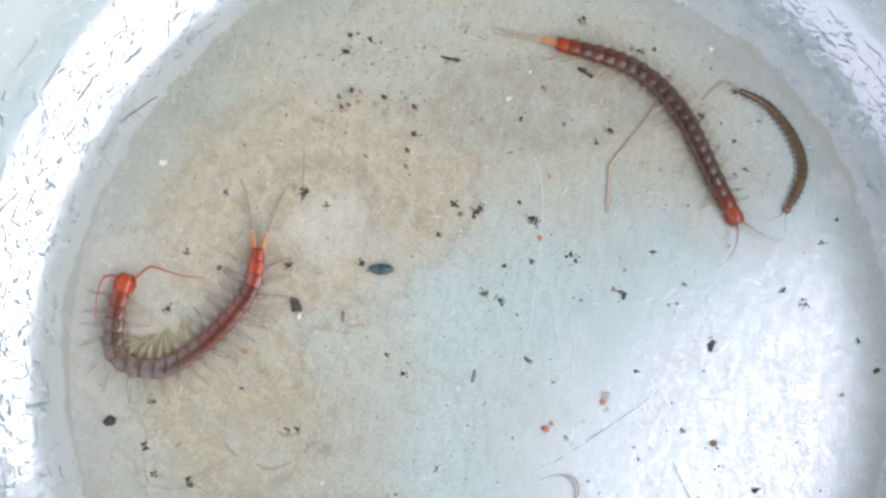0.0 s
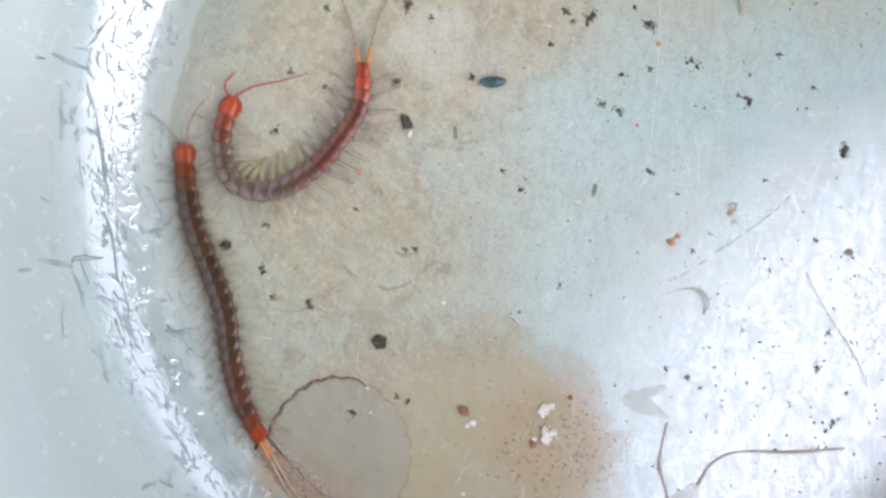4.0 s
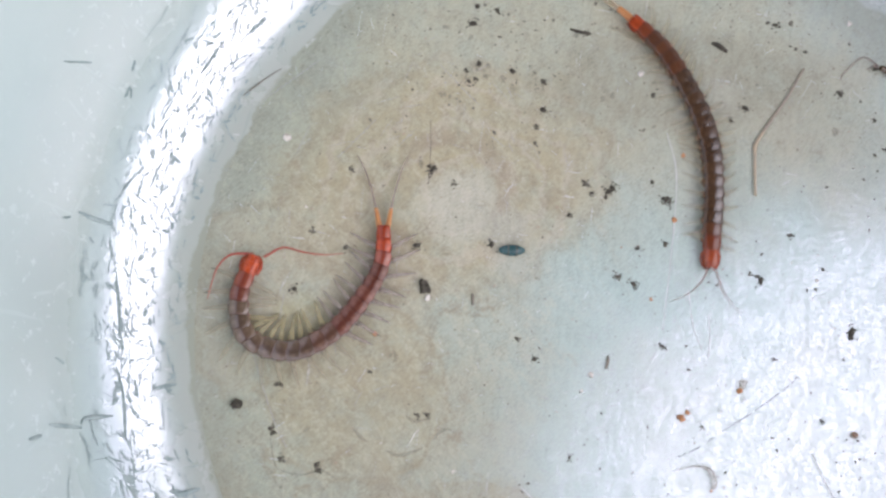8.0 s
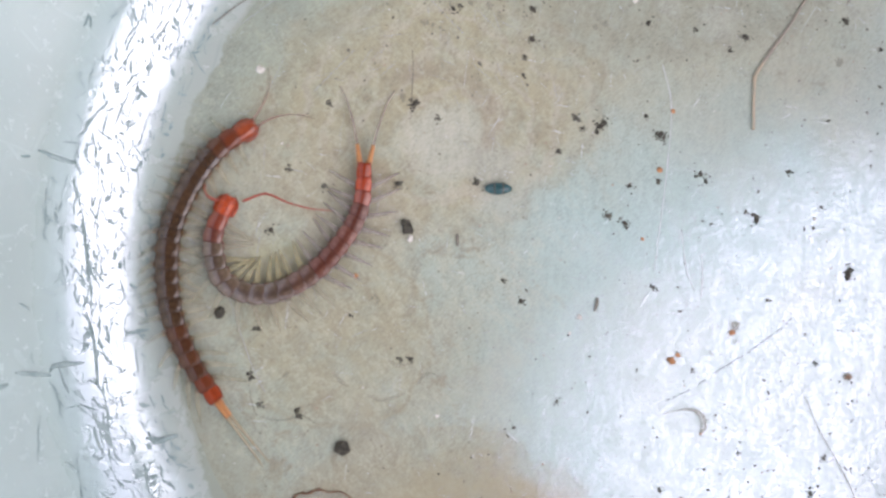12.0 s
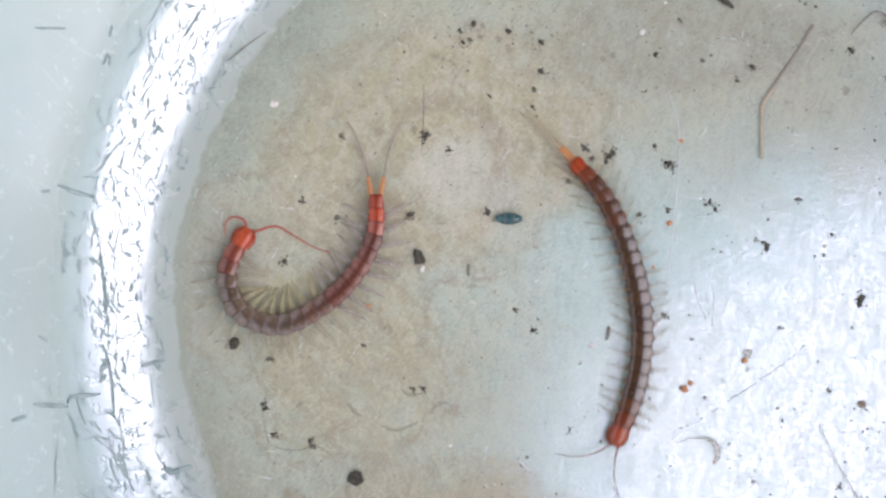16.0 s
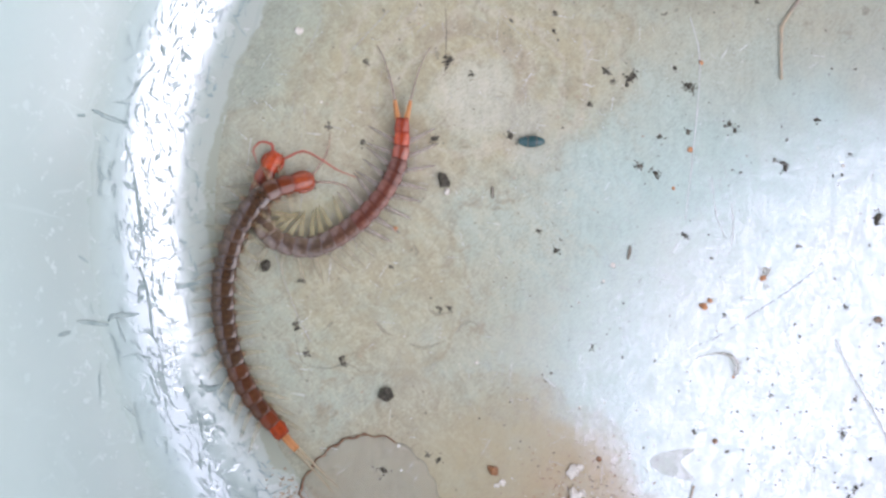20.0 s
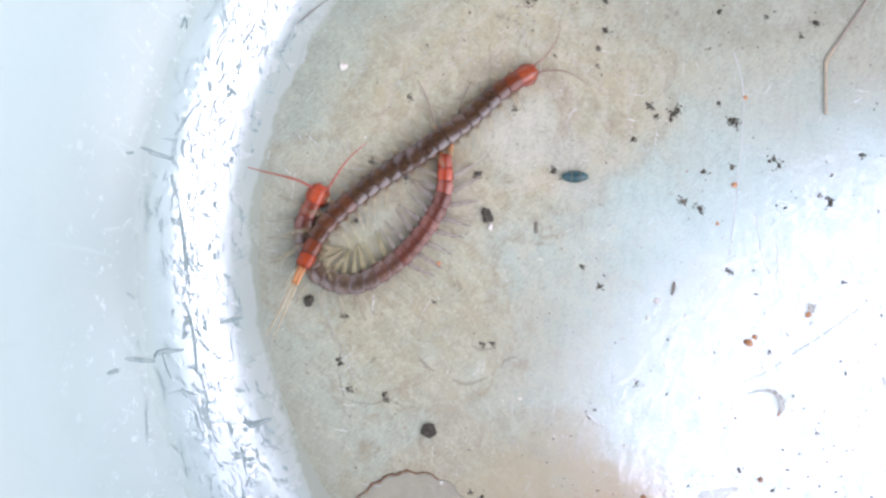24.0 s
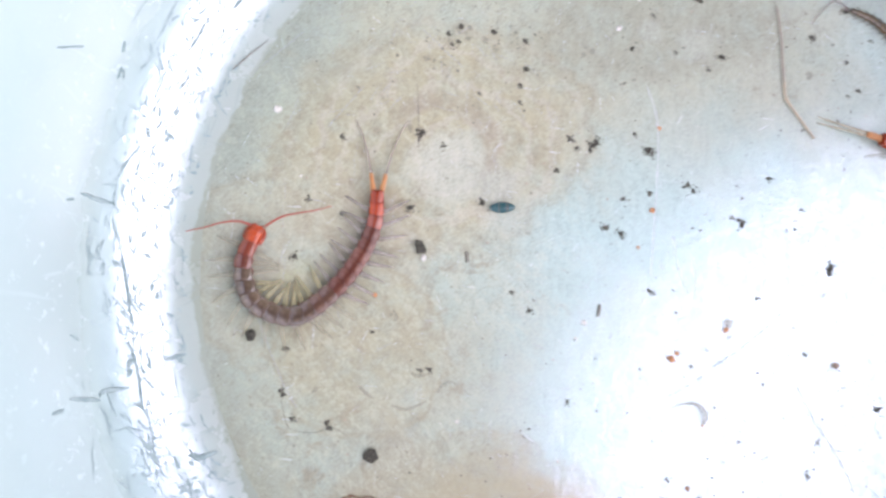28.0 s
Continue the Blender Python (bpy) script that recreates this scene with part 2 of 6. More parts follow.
    col = s.blend(s.calc("MULTIPLY", cut, 0.2), col, (0.66, 0.66, 0.63))
    s.put("Base Color", s.tinted(s.blend(s.foot(), col, FOOT_TONE), AGED))
    gloss = s.ramp(s.noise(1.0, 6.0, 0.8, s.place((2600, 1300, 1), 0.5)), 0.38, 0.62, 0.35, 0.75)
    gloss = s.calc("MULTIPLY", gloss, s.ramp(s.noise(1.0, 6.0, 0.75, s.place((1500, 560, 1), 0.9)), 0.36, 0.64, 0.45, 1.25))
    film = s.noise(1.0, 6.0, 0.72, s.place((300, 150, 1), 0.25), 0.5)      # a patchy dull film over the gloss
    gloss = s.calc("MULTIPLY", gloss, s.ramp(film, 0.40, 0.60, 0.78, 1.38))
    gloss = s.calc("MULTIPLY", gloss, s.ramp(wedge, 0.0, 1.0, 1.0, 0.45))
    s.put("Specular IOR Level", s.calc("ADD", gloss, s.calc("MULTIPLY", cut, 0.35)))
    worn = s.calc("ADD", s.ramp(fine, 0.35, 0.65, 0.0, 0.1), s.ramp(mid, 0.35, 0.65, 0.08, 0.17))
    s.put("Roughness", s.calc("ADD", worn, s.calc("MULTIPLY", cut, 0.1)))
    grain = s.bump(s.noise(650, 4.0, 0.65), 0.28, 0.00018, s.bump(s.noise(1.0, 3.0, 0.6, s.place((240, 420, 1), 0.3)), 0.08, 0.0002, s.bump(s.noise(130, 5.0, 0.65), 0.09, 0.0006)))
    s.put("Normal", s.bump(cut, 0.25, 0.00012, grain))
    return s.mat


def wall_material():
    # the wall's gloss is tinted violet too, for fringes beside its bright band
    s = Sheet("dented_white_plastic", IOR=2.1, Specular_Tint=(0.90, 0.85, 1.0))
    big, mid = s.noise(9, 3.0), s.noise(60, 5.0, 0.65)
    flat = s.node("ShaderNodeVectorMath", {0: s.node("ShaderNodeTexCoord").outputs["Object"], 1: (1, 1, 0)}, operation="MULTIPLY").outputs[0]
    far = s.node("ShaderNodeVectorMath", {0: flat}, operation="LENGTH").outputs["Value"]
    ragged = s.calc("ADD", far, s.calc("MULTIPLY", s.calc("SUBTRACT", s.noise(90, 4.0), 0.5), 0.008))
    torn = s.calc("ADD", far, s.calc("MULTIPLY", s.calc("SUBTRACT", s.noise(160, 6.0, 0.75), 0.5), 0.012))
    col = s.blend(s.ramp(big, 0.35, 0.65), (0.455, 0.53, 0.515), (0.485, 0.54, 0.515))
    col = s.blend(s.ramp(mid, 0.5, 0.75, 0.0, 0.35), col, (0.41, 0.485, 0.465))
    # dirt on the rounded foot, thickest next to the floor
    grime = s.noise(240, 6.0, 0.75)
    col = s.blend(s.calc("MULTIPLY", s.ramp(ragged, 0.142, 0.134), s.ramp(grime, 0.3, 0.65, 0.2, 0.7)), col, (0.43, 0.445, 0.41))
    col = s.blend(s.ramp(torn, 0.1400, 0.1300), col, FOOT_TONE)
    col = s.blend(s.foot(), EDGE_TONE, col)
    silt = s.calc("MULTIPLY", s.blob(-93, -98, 24, 7, 2.36, 0.35, 0.6, 60), s.ramp(mid, 0.3, 0.6, 0.6, 0.95))
    col = s.blend(silt, col, (0.42, 0.30, 0.19))
    cut = None
    for k, (turn, lo) in enumerate(((0.3, 0.66), (1.1, 0.67), (1.9, 0.67), (2.7, 0.67))):
        line = s.ramp(s.noise(1.0, 2.5, 0.55, s.place((420, 34 + 6 * k, 34), turn, (turn, turn * 3, 0)), 0.12), lo, lo + 0.05)
        cut = line if cut is None else s.calc("MAXIMUM", cut, line)
    col = s.blend(s.calc("MULTIPLY", cut, s.ramp(far, 0.160, 0.15, 0.1, 0.4)), col, (0.38, 0.41, 0.39))
    s.put("Base Color", s.tinted(col, AGED))
    fresh = s.ramp(ragged, 0.1375, 0.1415)
    s.put("Roughness", s.calc("ADD", s.ramp(mid, 0.3, 0.7, 0.12, 0.24), s.calc("ADD", s.calc("MULTIPLY", s.calc("SUBTRACT", 1.0, fresh), 0.08), s.ramp(far, 0.155, 0.162, 0.0, 0.35))))
    fresh = s.calc("MULTIPLY", fresh, s.ramp(far, 0.170, 0.160))
    s.put("Coat Weight", s.calc("MULTIPLY", fresh, s.calc("SUBTRACT", 1.0, s.calc("MULTIPLY", cut, 0.7))))
    s.put("Coat Roughness", s.calc("ADD", s.ramp(grime, 0.35, 0.65, 0.05, 0.14), s.ramp(far, 0.149, 0.157, 0.0, 0.14)))
    s.put("Coat IOR", 2.3)
    waves = s.bump(s.noise(45, 3.0), 0.12, 0.0012)
    zone = s.calc("MULTIPLY", s.ramp(far, 0.138, 0.142), s.ramp(far, 0.157, 0.152))
    dents = s.calc("MULTIPLY", s.ramp(s.noise(1.0, 3.0, 0.6, s.place((260, 260, 140))), 0.54, 0.66), zone)
    bumpy = s.bump(dents, 0.22, 0.0004, s.bump(s.noise(420, 4.0, 0.7), 0.12, 0.0003, waves))
    s.put("Normal", bumpy)
    s.put("Coat Normal", bumpy)
    return s.mat


FLOOR, WALL = floor_material(), wall_material()
SCUFF = simple("grey_green_scuff", (0.235, 0.30, 0.285), (0.35, 0.415, 0.395), 0.9, 300, Specular_IOR_Level=0.08)
SKY_BLOCKER = simple("grey_roof_sheet", (0.10, 0.10, 0.095), (0.16, 0.155, 0.15), 0.8, 3)
CONCRETE = simple("grey_concrete", (0.26, 0.25, 0.23), (0.36, 0.35, 0.33), 0.85, 6, 0.4)
BLACK_DIRT = simple("black_dirt", (0.025, 0.022, 0.014), (0.10, 0.086, 0.058), 0.75, 900, 0.6)
GREY_DIRT = simple("grey_dirt", (0.10, 0.095, 0.068), (0.22, 0.20, 0.15), 0.75, 900, 0.6, Alpha=0.8)
ORANGE_DIRT = simple("orange_crumb", (0.58, 0.27, 0.10), (0.42, 0.20, 0.10), 0.55, 900, 0.4)
BROWN_DIRT = simple("brown_crumb", (0.34, 0.15, 0.05), (0.20, 0.10, 0.05), 0.5, 900, 0.4)
TAN_DIRT = simple("tan_crumb", (0.42, 0.30, 0.20), (0.30, 0.22, 0.16), 0.6, 900, 0.4)
WHITE_DIRT = simple("white_crumb", (0.75, 0.72, 0.64), (0.58, 0.52, 0.44), 0.35, 900, 0.3)
STRAW = simple("dry_straw", (0.54, 0.43, 0.28), (0.42, 0.36, 0.26), 0.55, 500, 0.4)
GREY_STRAW = simple("grey_straw", (0.30, 0.26, 0.20), (0.22, 0.19, 0.15), 0.6, 500, 0.4, Alpha=0.7)
SMEAR_DIRT = simple("grey_smear", (0.13, 0.125, 0.10), (0.30, 0.275, 0.21), 0.7, 900, 0.3, Alpha=0.24)
DULL_SCORE = simple("dull_grey_score", (0.40, 0.43, 0.45), (0.48, 0.51, 0.53), 0.9, 700, 0.3, Specular_IOR_Level=0.08, Alpha=0.5)
WISP = simple("grey_brown_wisp", (0.28, 0.24, 0.18), (0.40, 0.36, 0.28), 0.9, 900, 0.3, Alpha=0.11)
GREY_TWIG = simple("weathered_twig", (0.34, 0.29, 0.23), (0.42, 0.35, 0.26), 0.7, 500, 0.4)
PALE_STRAW = simple("pale_straw", (0.60, 0.45, 0.31), (0.50, 0.39, 0.28), 0.5, 500, 0.3, Alpha=0.7)
SCRATCH = simple("pale_scratch", (0.82, 0.82, 0.80), (0.72, 0.72, 0.70), 0.4, 700, Alpha=0.7, IOR=2.3)
FAINT_SCRATCH = simple("faint_scratch", (0.72, 0.72, 0.70), (0.64, 0.64, 0.62), 0.4, 700, Alpha=0.5, IOR=2.3)
PALE_HUSK = simple("pale_husk", (0.54, 0.47, 0.38), (0.44, 0.38, 0.30), 0.5, 500, 0.3, Alpha=0.32)
TEAL = simple("teal_shell", (0.018, 0.065, 0.068), (0.06, 0.13, 0.13), 0.25, 600, 0.2)
FILM = simple("dried_slime_film", (0.43, 0.41, 0.345), (0.475, 0.455, 0.385), 0.6, 120, Alpha=0.26)
FLAKE_MAT = simple("pale_flake", (0.62, 0.53, 0.42), (0.52, 0.44, 0.34), 0.5, 300, 0.2, Alpha=0.11)
CRUST = simple("brown_crust", (0.13, 0.06, 0.03), (0.25, 0.15, 0.08), 0.6, 500, 0.4)


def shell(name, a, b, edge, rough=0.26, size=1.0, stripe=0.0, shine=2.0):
    """A horny plate: mottled, with a darker hind edge, two painted groove lines and a waxy gloss."""
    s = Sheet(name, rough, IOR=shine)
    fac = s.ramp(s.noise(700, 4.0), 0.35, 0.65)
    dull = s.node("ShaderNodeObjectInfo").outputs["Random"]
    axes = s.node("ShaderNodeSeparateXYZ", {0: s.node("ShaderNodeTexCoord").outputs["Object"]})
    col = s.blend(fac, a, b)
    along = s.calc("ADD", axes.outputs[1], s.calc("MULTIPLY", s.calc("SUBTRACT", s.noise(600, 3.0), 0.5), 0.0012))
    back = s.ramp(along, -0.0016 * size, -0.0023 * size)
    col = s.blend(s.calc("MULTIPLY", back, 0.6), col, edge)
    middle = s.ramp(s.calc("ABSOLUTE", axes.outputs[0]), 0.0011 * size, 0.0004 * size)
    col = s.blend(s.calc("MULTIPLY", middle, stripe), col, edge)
    # no relief here: the grooves' darkness is put into the colour
    groove_tone = s.ramp(s.calc("ABSOLUTE", s.calc("SUBTRACT", s.calc("ABSOLUTE", axes.outputs[0]), 0.0009 * size)), 0.0003 * size, 0.0)
    col = s.blend(s.calc("MULTIPLY", groove_tone, 0.25), col, edge)
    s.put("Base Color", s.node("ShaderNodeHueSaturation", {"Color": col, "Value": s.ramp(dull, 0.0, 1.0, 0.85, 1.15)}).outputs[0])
    s.put("Roughness", s.ramp(s.noise(1500, 3.0), 0.3, 0.7, rough * 0.75, rough * 1.3))
    s.put("Normal", s.bump(s.noise(1800, 2.0), 0.12, 0.0001))
    s.put("Specular IOR Level", s.ramp(back, 0.0, 1.0, 0.5, 0.22))
    return s.mat


def mixed(a, b, u):
    return tuple(p + (q - p) * u for p, q in zip(a, b))


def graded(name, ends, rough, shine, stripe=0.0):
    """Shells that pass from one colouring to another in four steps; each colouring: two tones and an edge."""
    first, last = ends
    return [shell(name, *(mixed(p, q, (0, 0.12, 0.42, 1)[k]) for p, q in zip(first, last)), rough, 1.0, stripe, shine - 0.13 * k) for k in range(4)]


DARK_TONES = ((0.050, 0.024, 0.010), (0.086, 0.045, 0.019), (0.022, 0.010, 0.005))
RED_TONES = ((0.32, 0.050, 0.013), (0.23, 0.036, 0.011), (0.12, 0.018, 0.008))
MAROON_TONES = ((0.150, 0.052, 0.032), (0.205, 0.088, 0.055), (0.070, 0.016, 0.010))
OLIVE_TONES = ((0.110, 0.074, 0.044), (0.165, 0.112, 0.074), (0.055, 0.028, 0.018))
SCARLET_TONES = ((0.41, 0.064, 0.017), (0.30, 0.043, 0.013), (0.17, 0.020, 0.009))
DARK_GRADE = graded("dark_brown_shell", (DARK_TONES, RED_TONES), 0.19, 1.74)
RED_GRADE = graded("maroon_shell", (MAROON_TONES, SCARLET_TONES), 0.19, 1.84, 0.5)
OLIVE_GRADE = graded("olive_brown_shell", (OLIVE_TONES, MAROON_TONES), 0.19, 1.84, 0.5)
SMALL_SHELL = shell("small_brown_shell", (0.078, 0.046, 0.016), (0.115, 0.070, 0.026), (0.04, 0.024, 0.010), 0.25, 0.62, shine=1.6)
RED_SHELL = shell("red_shell", (0.30, 0.062, 0.020), (0.21, 0.040, 0.014), (0.11, 0.018, 0.010), 0.2, shine=1.5)
SCARLET_SHELL = shell("scarlet_shell", *SCARLET_TONES, 0.26, shine=1.45)
PLEURA = simple("pale_lilac_membrane", (0.32, 0.26, 0.23), (0.20, 0.15, 0.13), 0.35, 900)
DARK_PLEURA = simple("amber_brown_membrane", (0.13, 0.070, 0.024), (0.07, 0.042, 0.016), 0.3, 900, IOR=1.45)
RED_PLEURA = simple("dark_red_membrane", (0.20, 0.055, 0.04), (0.13, 0.03, 0.022), 0.35, 900)
LEG = simple("pale_grey_leg", (0.40, 0.335, 0.28), (0.33, 0.275, 0.235), 0.3, 900, Alpha=0.4)
GHOST_LEG = simple("pale_thin_leg", (0.40, 0.34, 0.22), (0.34, 0.285, 0.19), 0.3, 900, Alpha=0.24)
STUB = simple("orange_brown_leg_base", (0.36, 0.20, 0.08), (0.28, 0.16, 0.08), 0.4, 900, Alpha=0.35)
YELLOW_LEG = simple("yellowish_leg", (0.46, 0.39, 0.19), (0.38, 0.32, 0.17), 0.3, 900, Alpha=0.36)
ORANGE_LEG = simple("orange_leg", (0.56, 0.25, 0.08), (0.48, 0.20, 0.07), 0.35, 900, Alpha=0.92)
GREY_TIP = simple("grey_brown_tip", (0.30, 0.23, 0.18), (0.38, 0.31, 0.25), 0.35, 900, Alpha=0.5)
TAN_TIP = simple("yellow_brown_tip", (0.46, 0.36, 0.20), (0.54, 0.46, 0.32), 0.35, 900, Alpha=0.55)
CRAWL_LEG = simple("pale_blurred_leg", (0.45, 0.37, 0.20), (0.38, 0.31, 0.17), 0.3, 900, Alpha=0.18)
FEELER = simple("dull_red_feeler", (0.34, 0.17, 0.12), (0.28, 0.15, 0.11), 0.4, 900, Alpha=0.45)
RED_FEELER = simple("red_feeler", (0.46, 0.10, 0.06), (0.36, 0.09, 0.06), 0.35, 900, Alpha=0.85)
EYE = simple("black_eye", (0.01, 0.01, 0.01), (0.02, 0.02, 0.02), 0.1, 900)


# ---- mesh helpers ----
def part(name, bm, material, parent=None, label="", smooth=True):
    """Links a bmesh as one mesh object, under a thing or a part where one is given."""
    mesh = bpy.data.meshes.new(name)
    bm.to_mesh(mesh)
    bm.free()
    mesh.materials.append(material)
    if smooth:
        mesh.polygons.foreach_set("use_smooth", [True] * len(mesh.polygons))
    ob = new(name, mesh)
    ob.parent = parent
    return tagged(ob, label)


def skin(bm, rings, closed=True):
    """Skins rings of points, with caps at both ends."""
    made = [[bm.verts.new(p) for p in ring] for ring in rings]
    n = len(made[0])
    for a, b in zip(made, made[1:]):
        for i in range(n):
            bm.faces.new((a[i], a[(i + 1) % n], b[(i + 1) % n], b[i]))
    if closed:
        bm.faces.new(made[0][::-1])
        bm.faces.new(made[-1])
    bmesh.ops.recalc_face_normals(bm, faces=bm.faces[:])
    return bm


def tube(points, radii, sides=7, flat=1.0, bm=None):
    """A tapering tube along points (m), flat: its height over its width."""
    pts = [Vector(p) for p in points]
    rings = []
    for i, p in enumerate(pts):
        way = (pts[min(i + 1, len(pts) - 1)] - pts[max(i - 1, 0)]).normalized()
        side = way.cross(Vector((0, 0, 1)))
        side = side.normalized() if side.length > 1e-6 else Vector((1, 0, 0))
        up = side.cross(way)
        rings.append([p + (side * math.cos(a) + up * math.sin(a) * flat) * radii[i] for a in (2 * math.pi * k / sides for k in range(sides))])
    return skin(bm or bmesh.new(), rings)


def smooth_line(points, n):
    """n points on a Catmull-Rom curve through the points."""
    p = [Vector(q) for q in points]
    p = [p[0] * 2 - p[1], *p, p[-1] * 2 - p[-2]]
    out = []
    for k in range(n):
        u = k / (n - 1) * (len(p) - 3)
        i = min(int(u), len(p) - 4)
        u -= i
        a, b, c, d = p[i:i + 4]
        out.append(0.5 * (2 * b + (c - a) * u + (2 * a - 5 * b + 4 * c - d) * u * u + (3 * b - a - 3 * c + d) * u ** 3))
    return out


# ---- the tub ----
PROFILE = ((129, 0), (134, 0.35), (138, 1.3), (142, 3.1), (146, 5.5), (150, 8.6), (154, 12.8), (157, 17.2), (160, 23.2), (162.5, 30), (165, 39), (168, 53), (175, 86), (179, 104))


def ground_z(r):
    """Height (mm) of the tub's inside at a distance (mm) from its axis."""
    return float(np.interp(r, [0] + [p[0] for p in PROFILE], [0] + [p[1] for p in PROFILE]))


def lathe(bm, outline, sides=160):
    rings = []
    for k in range(sides):
        a = 2 * math.pi * k / sides
        rings.append([bm.verts.new((r * MM * math.cos(a), r * MM * math.sin(a), z * MM)) for r, z in outline])
    for k in range(sides):
        a, b = rings[k], rings[(k + 1) % sides]
        for i in range(len(outline) - 1):
            bm.faces.new((a[i], b[i], b[i + 1], a[i + 1]))
    return bm


def tub():
    base = tagged(new("plastic_tub"), "white plastic tub, scratched and dirty inside, standing on concrete", "tub")
    inside = smooth_line([(r, z, 0) for r, z in PROFILE], 44)
    outline = [(p.x, p.y) for p in inside]
    outer = [(183, 108), (188, 106), (188, 101), (183, 100), (177, 68), (171, 36), (164, 14), (155, -2), (130, -6)]
    wall = part("side_wall", lathe(bmesh.new(), outline + outer), WALL, base, "glossy white plastic side with scuffs")
    bm = bmesh.new()
    rings = [0.0, 20, 45, 70, 90, 110, 122, 129.3]
    centre = bm.verts.new((0, 0, 0))
    last = None
    for r in rings[1:]:
        ring = [bm.verts.new((r * MM * math.cos(2 * math.pi * k / 96), r * MM * math.sin(2 * math.pi * k / 96), 0)) for k in range(96)]
        for k in range(96):
            if last is None:
                bm.faces.new((centre, ring[k], ring[(k + 1) % 96]))
            else:
                bm.faces.new((last[k], ring[k], ring[(k + 1) % 96], last[(k + 1) % 96]))
        last = ring
    bottom = [bm.verts.new((v.co.x, v.co.y, -0.006)) for v in last]
    for k in range(96):
        bm.faces.new((last[k], bottom[k], bottom[(k + 1) % 96], last[(k + 1) % 96]))
    bm.faces.new(bottom[::-1])
    bed = part("tub_floor", bm, FLOOR, base, "stained and scratched white plastic bottom", smooth=False)
    return base, wall, bed


def wall_point(a, r, lift=0.0):
    return Vector((r * math.cos(a), r * math.sin(a), ground_z(r) + lift)) * MM


MARKS_A = (((190.98, 190.87), (163.0, 161.5)),
           ((190.07, 190.93), (160.6, 155.9)),
           ((190.6, 190.15, 190.39), (156.0, 155.3, 149.9)),
           ((190.39, 192.06, 192.94), (154.5, 154.2, 153.7)),
           ((170.45, 170.66, 170.72), (158.4, 156.5, 152.0)),
           ((171.35, 171.09), (160.4, 159.3)),
           ((159.06, 158.12, 157.54), (165.7, 164.4, 163.4)),
           ((154.84, 155.9), (159.1, 158.7)),
           ((157.24, 158.18), (157.6, 157.0)),
           ((157.11, 158.4), (157.9, 157.8)),
           ((171.3, 171.13), (160.2, 159.3)),
           ((184.18, 184.84), (159.3, 158.0)))
MARKS_B = (((200.63, 199.09), (144.3, 144.5)),
           ((199.13, 200.42, 200.63), (140.1, 139.7, 134.0)),
           ((212.92, 213.3), (159.7, 157.3)),
           ((202.16, 204.44), (143.4, 144.6)),
           ((198.8, 200.1), (157.1, 155.8)),
           ((175.41, 178.92, 182.48), (149.6, 148.4, 147.5)),
           ((185.42, 188.41, 193.09), (148.4, 147.5, 148.0)),
           ((188.26, 188.11, 187.97), (140.4, 137.6, 134.3)),
           ((199.7, 200.51, 200.68), (141.1, 137.3, 133.6)),
           ((141.61, 144.51), (143.2, 143.5)),
           ((147.76, 151.71), (147.2, 147.2)))


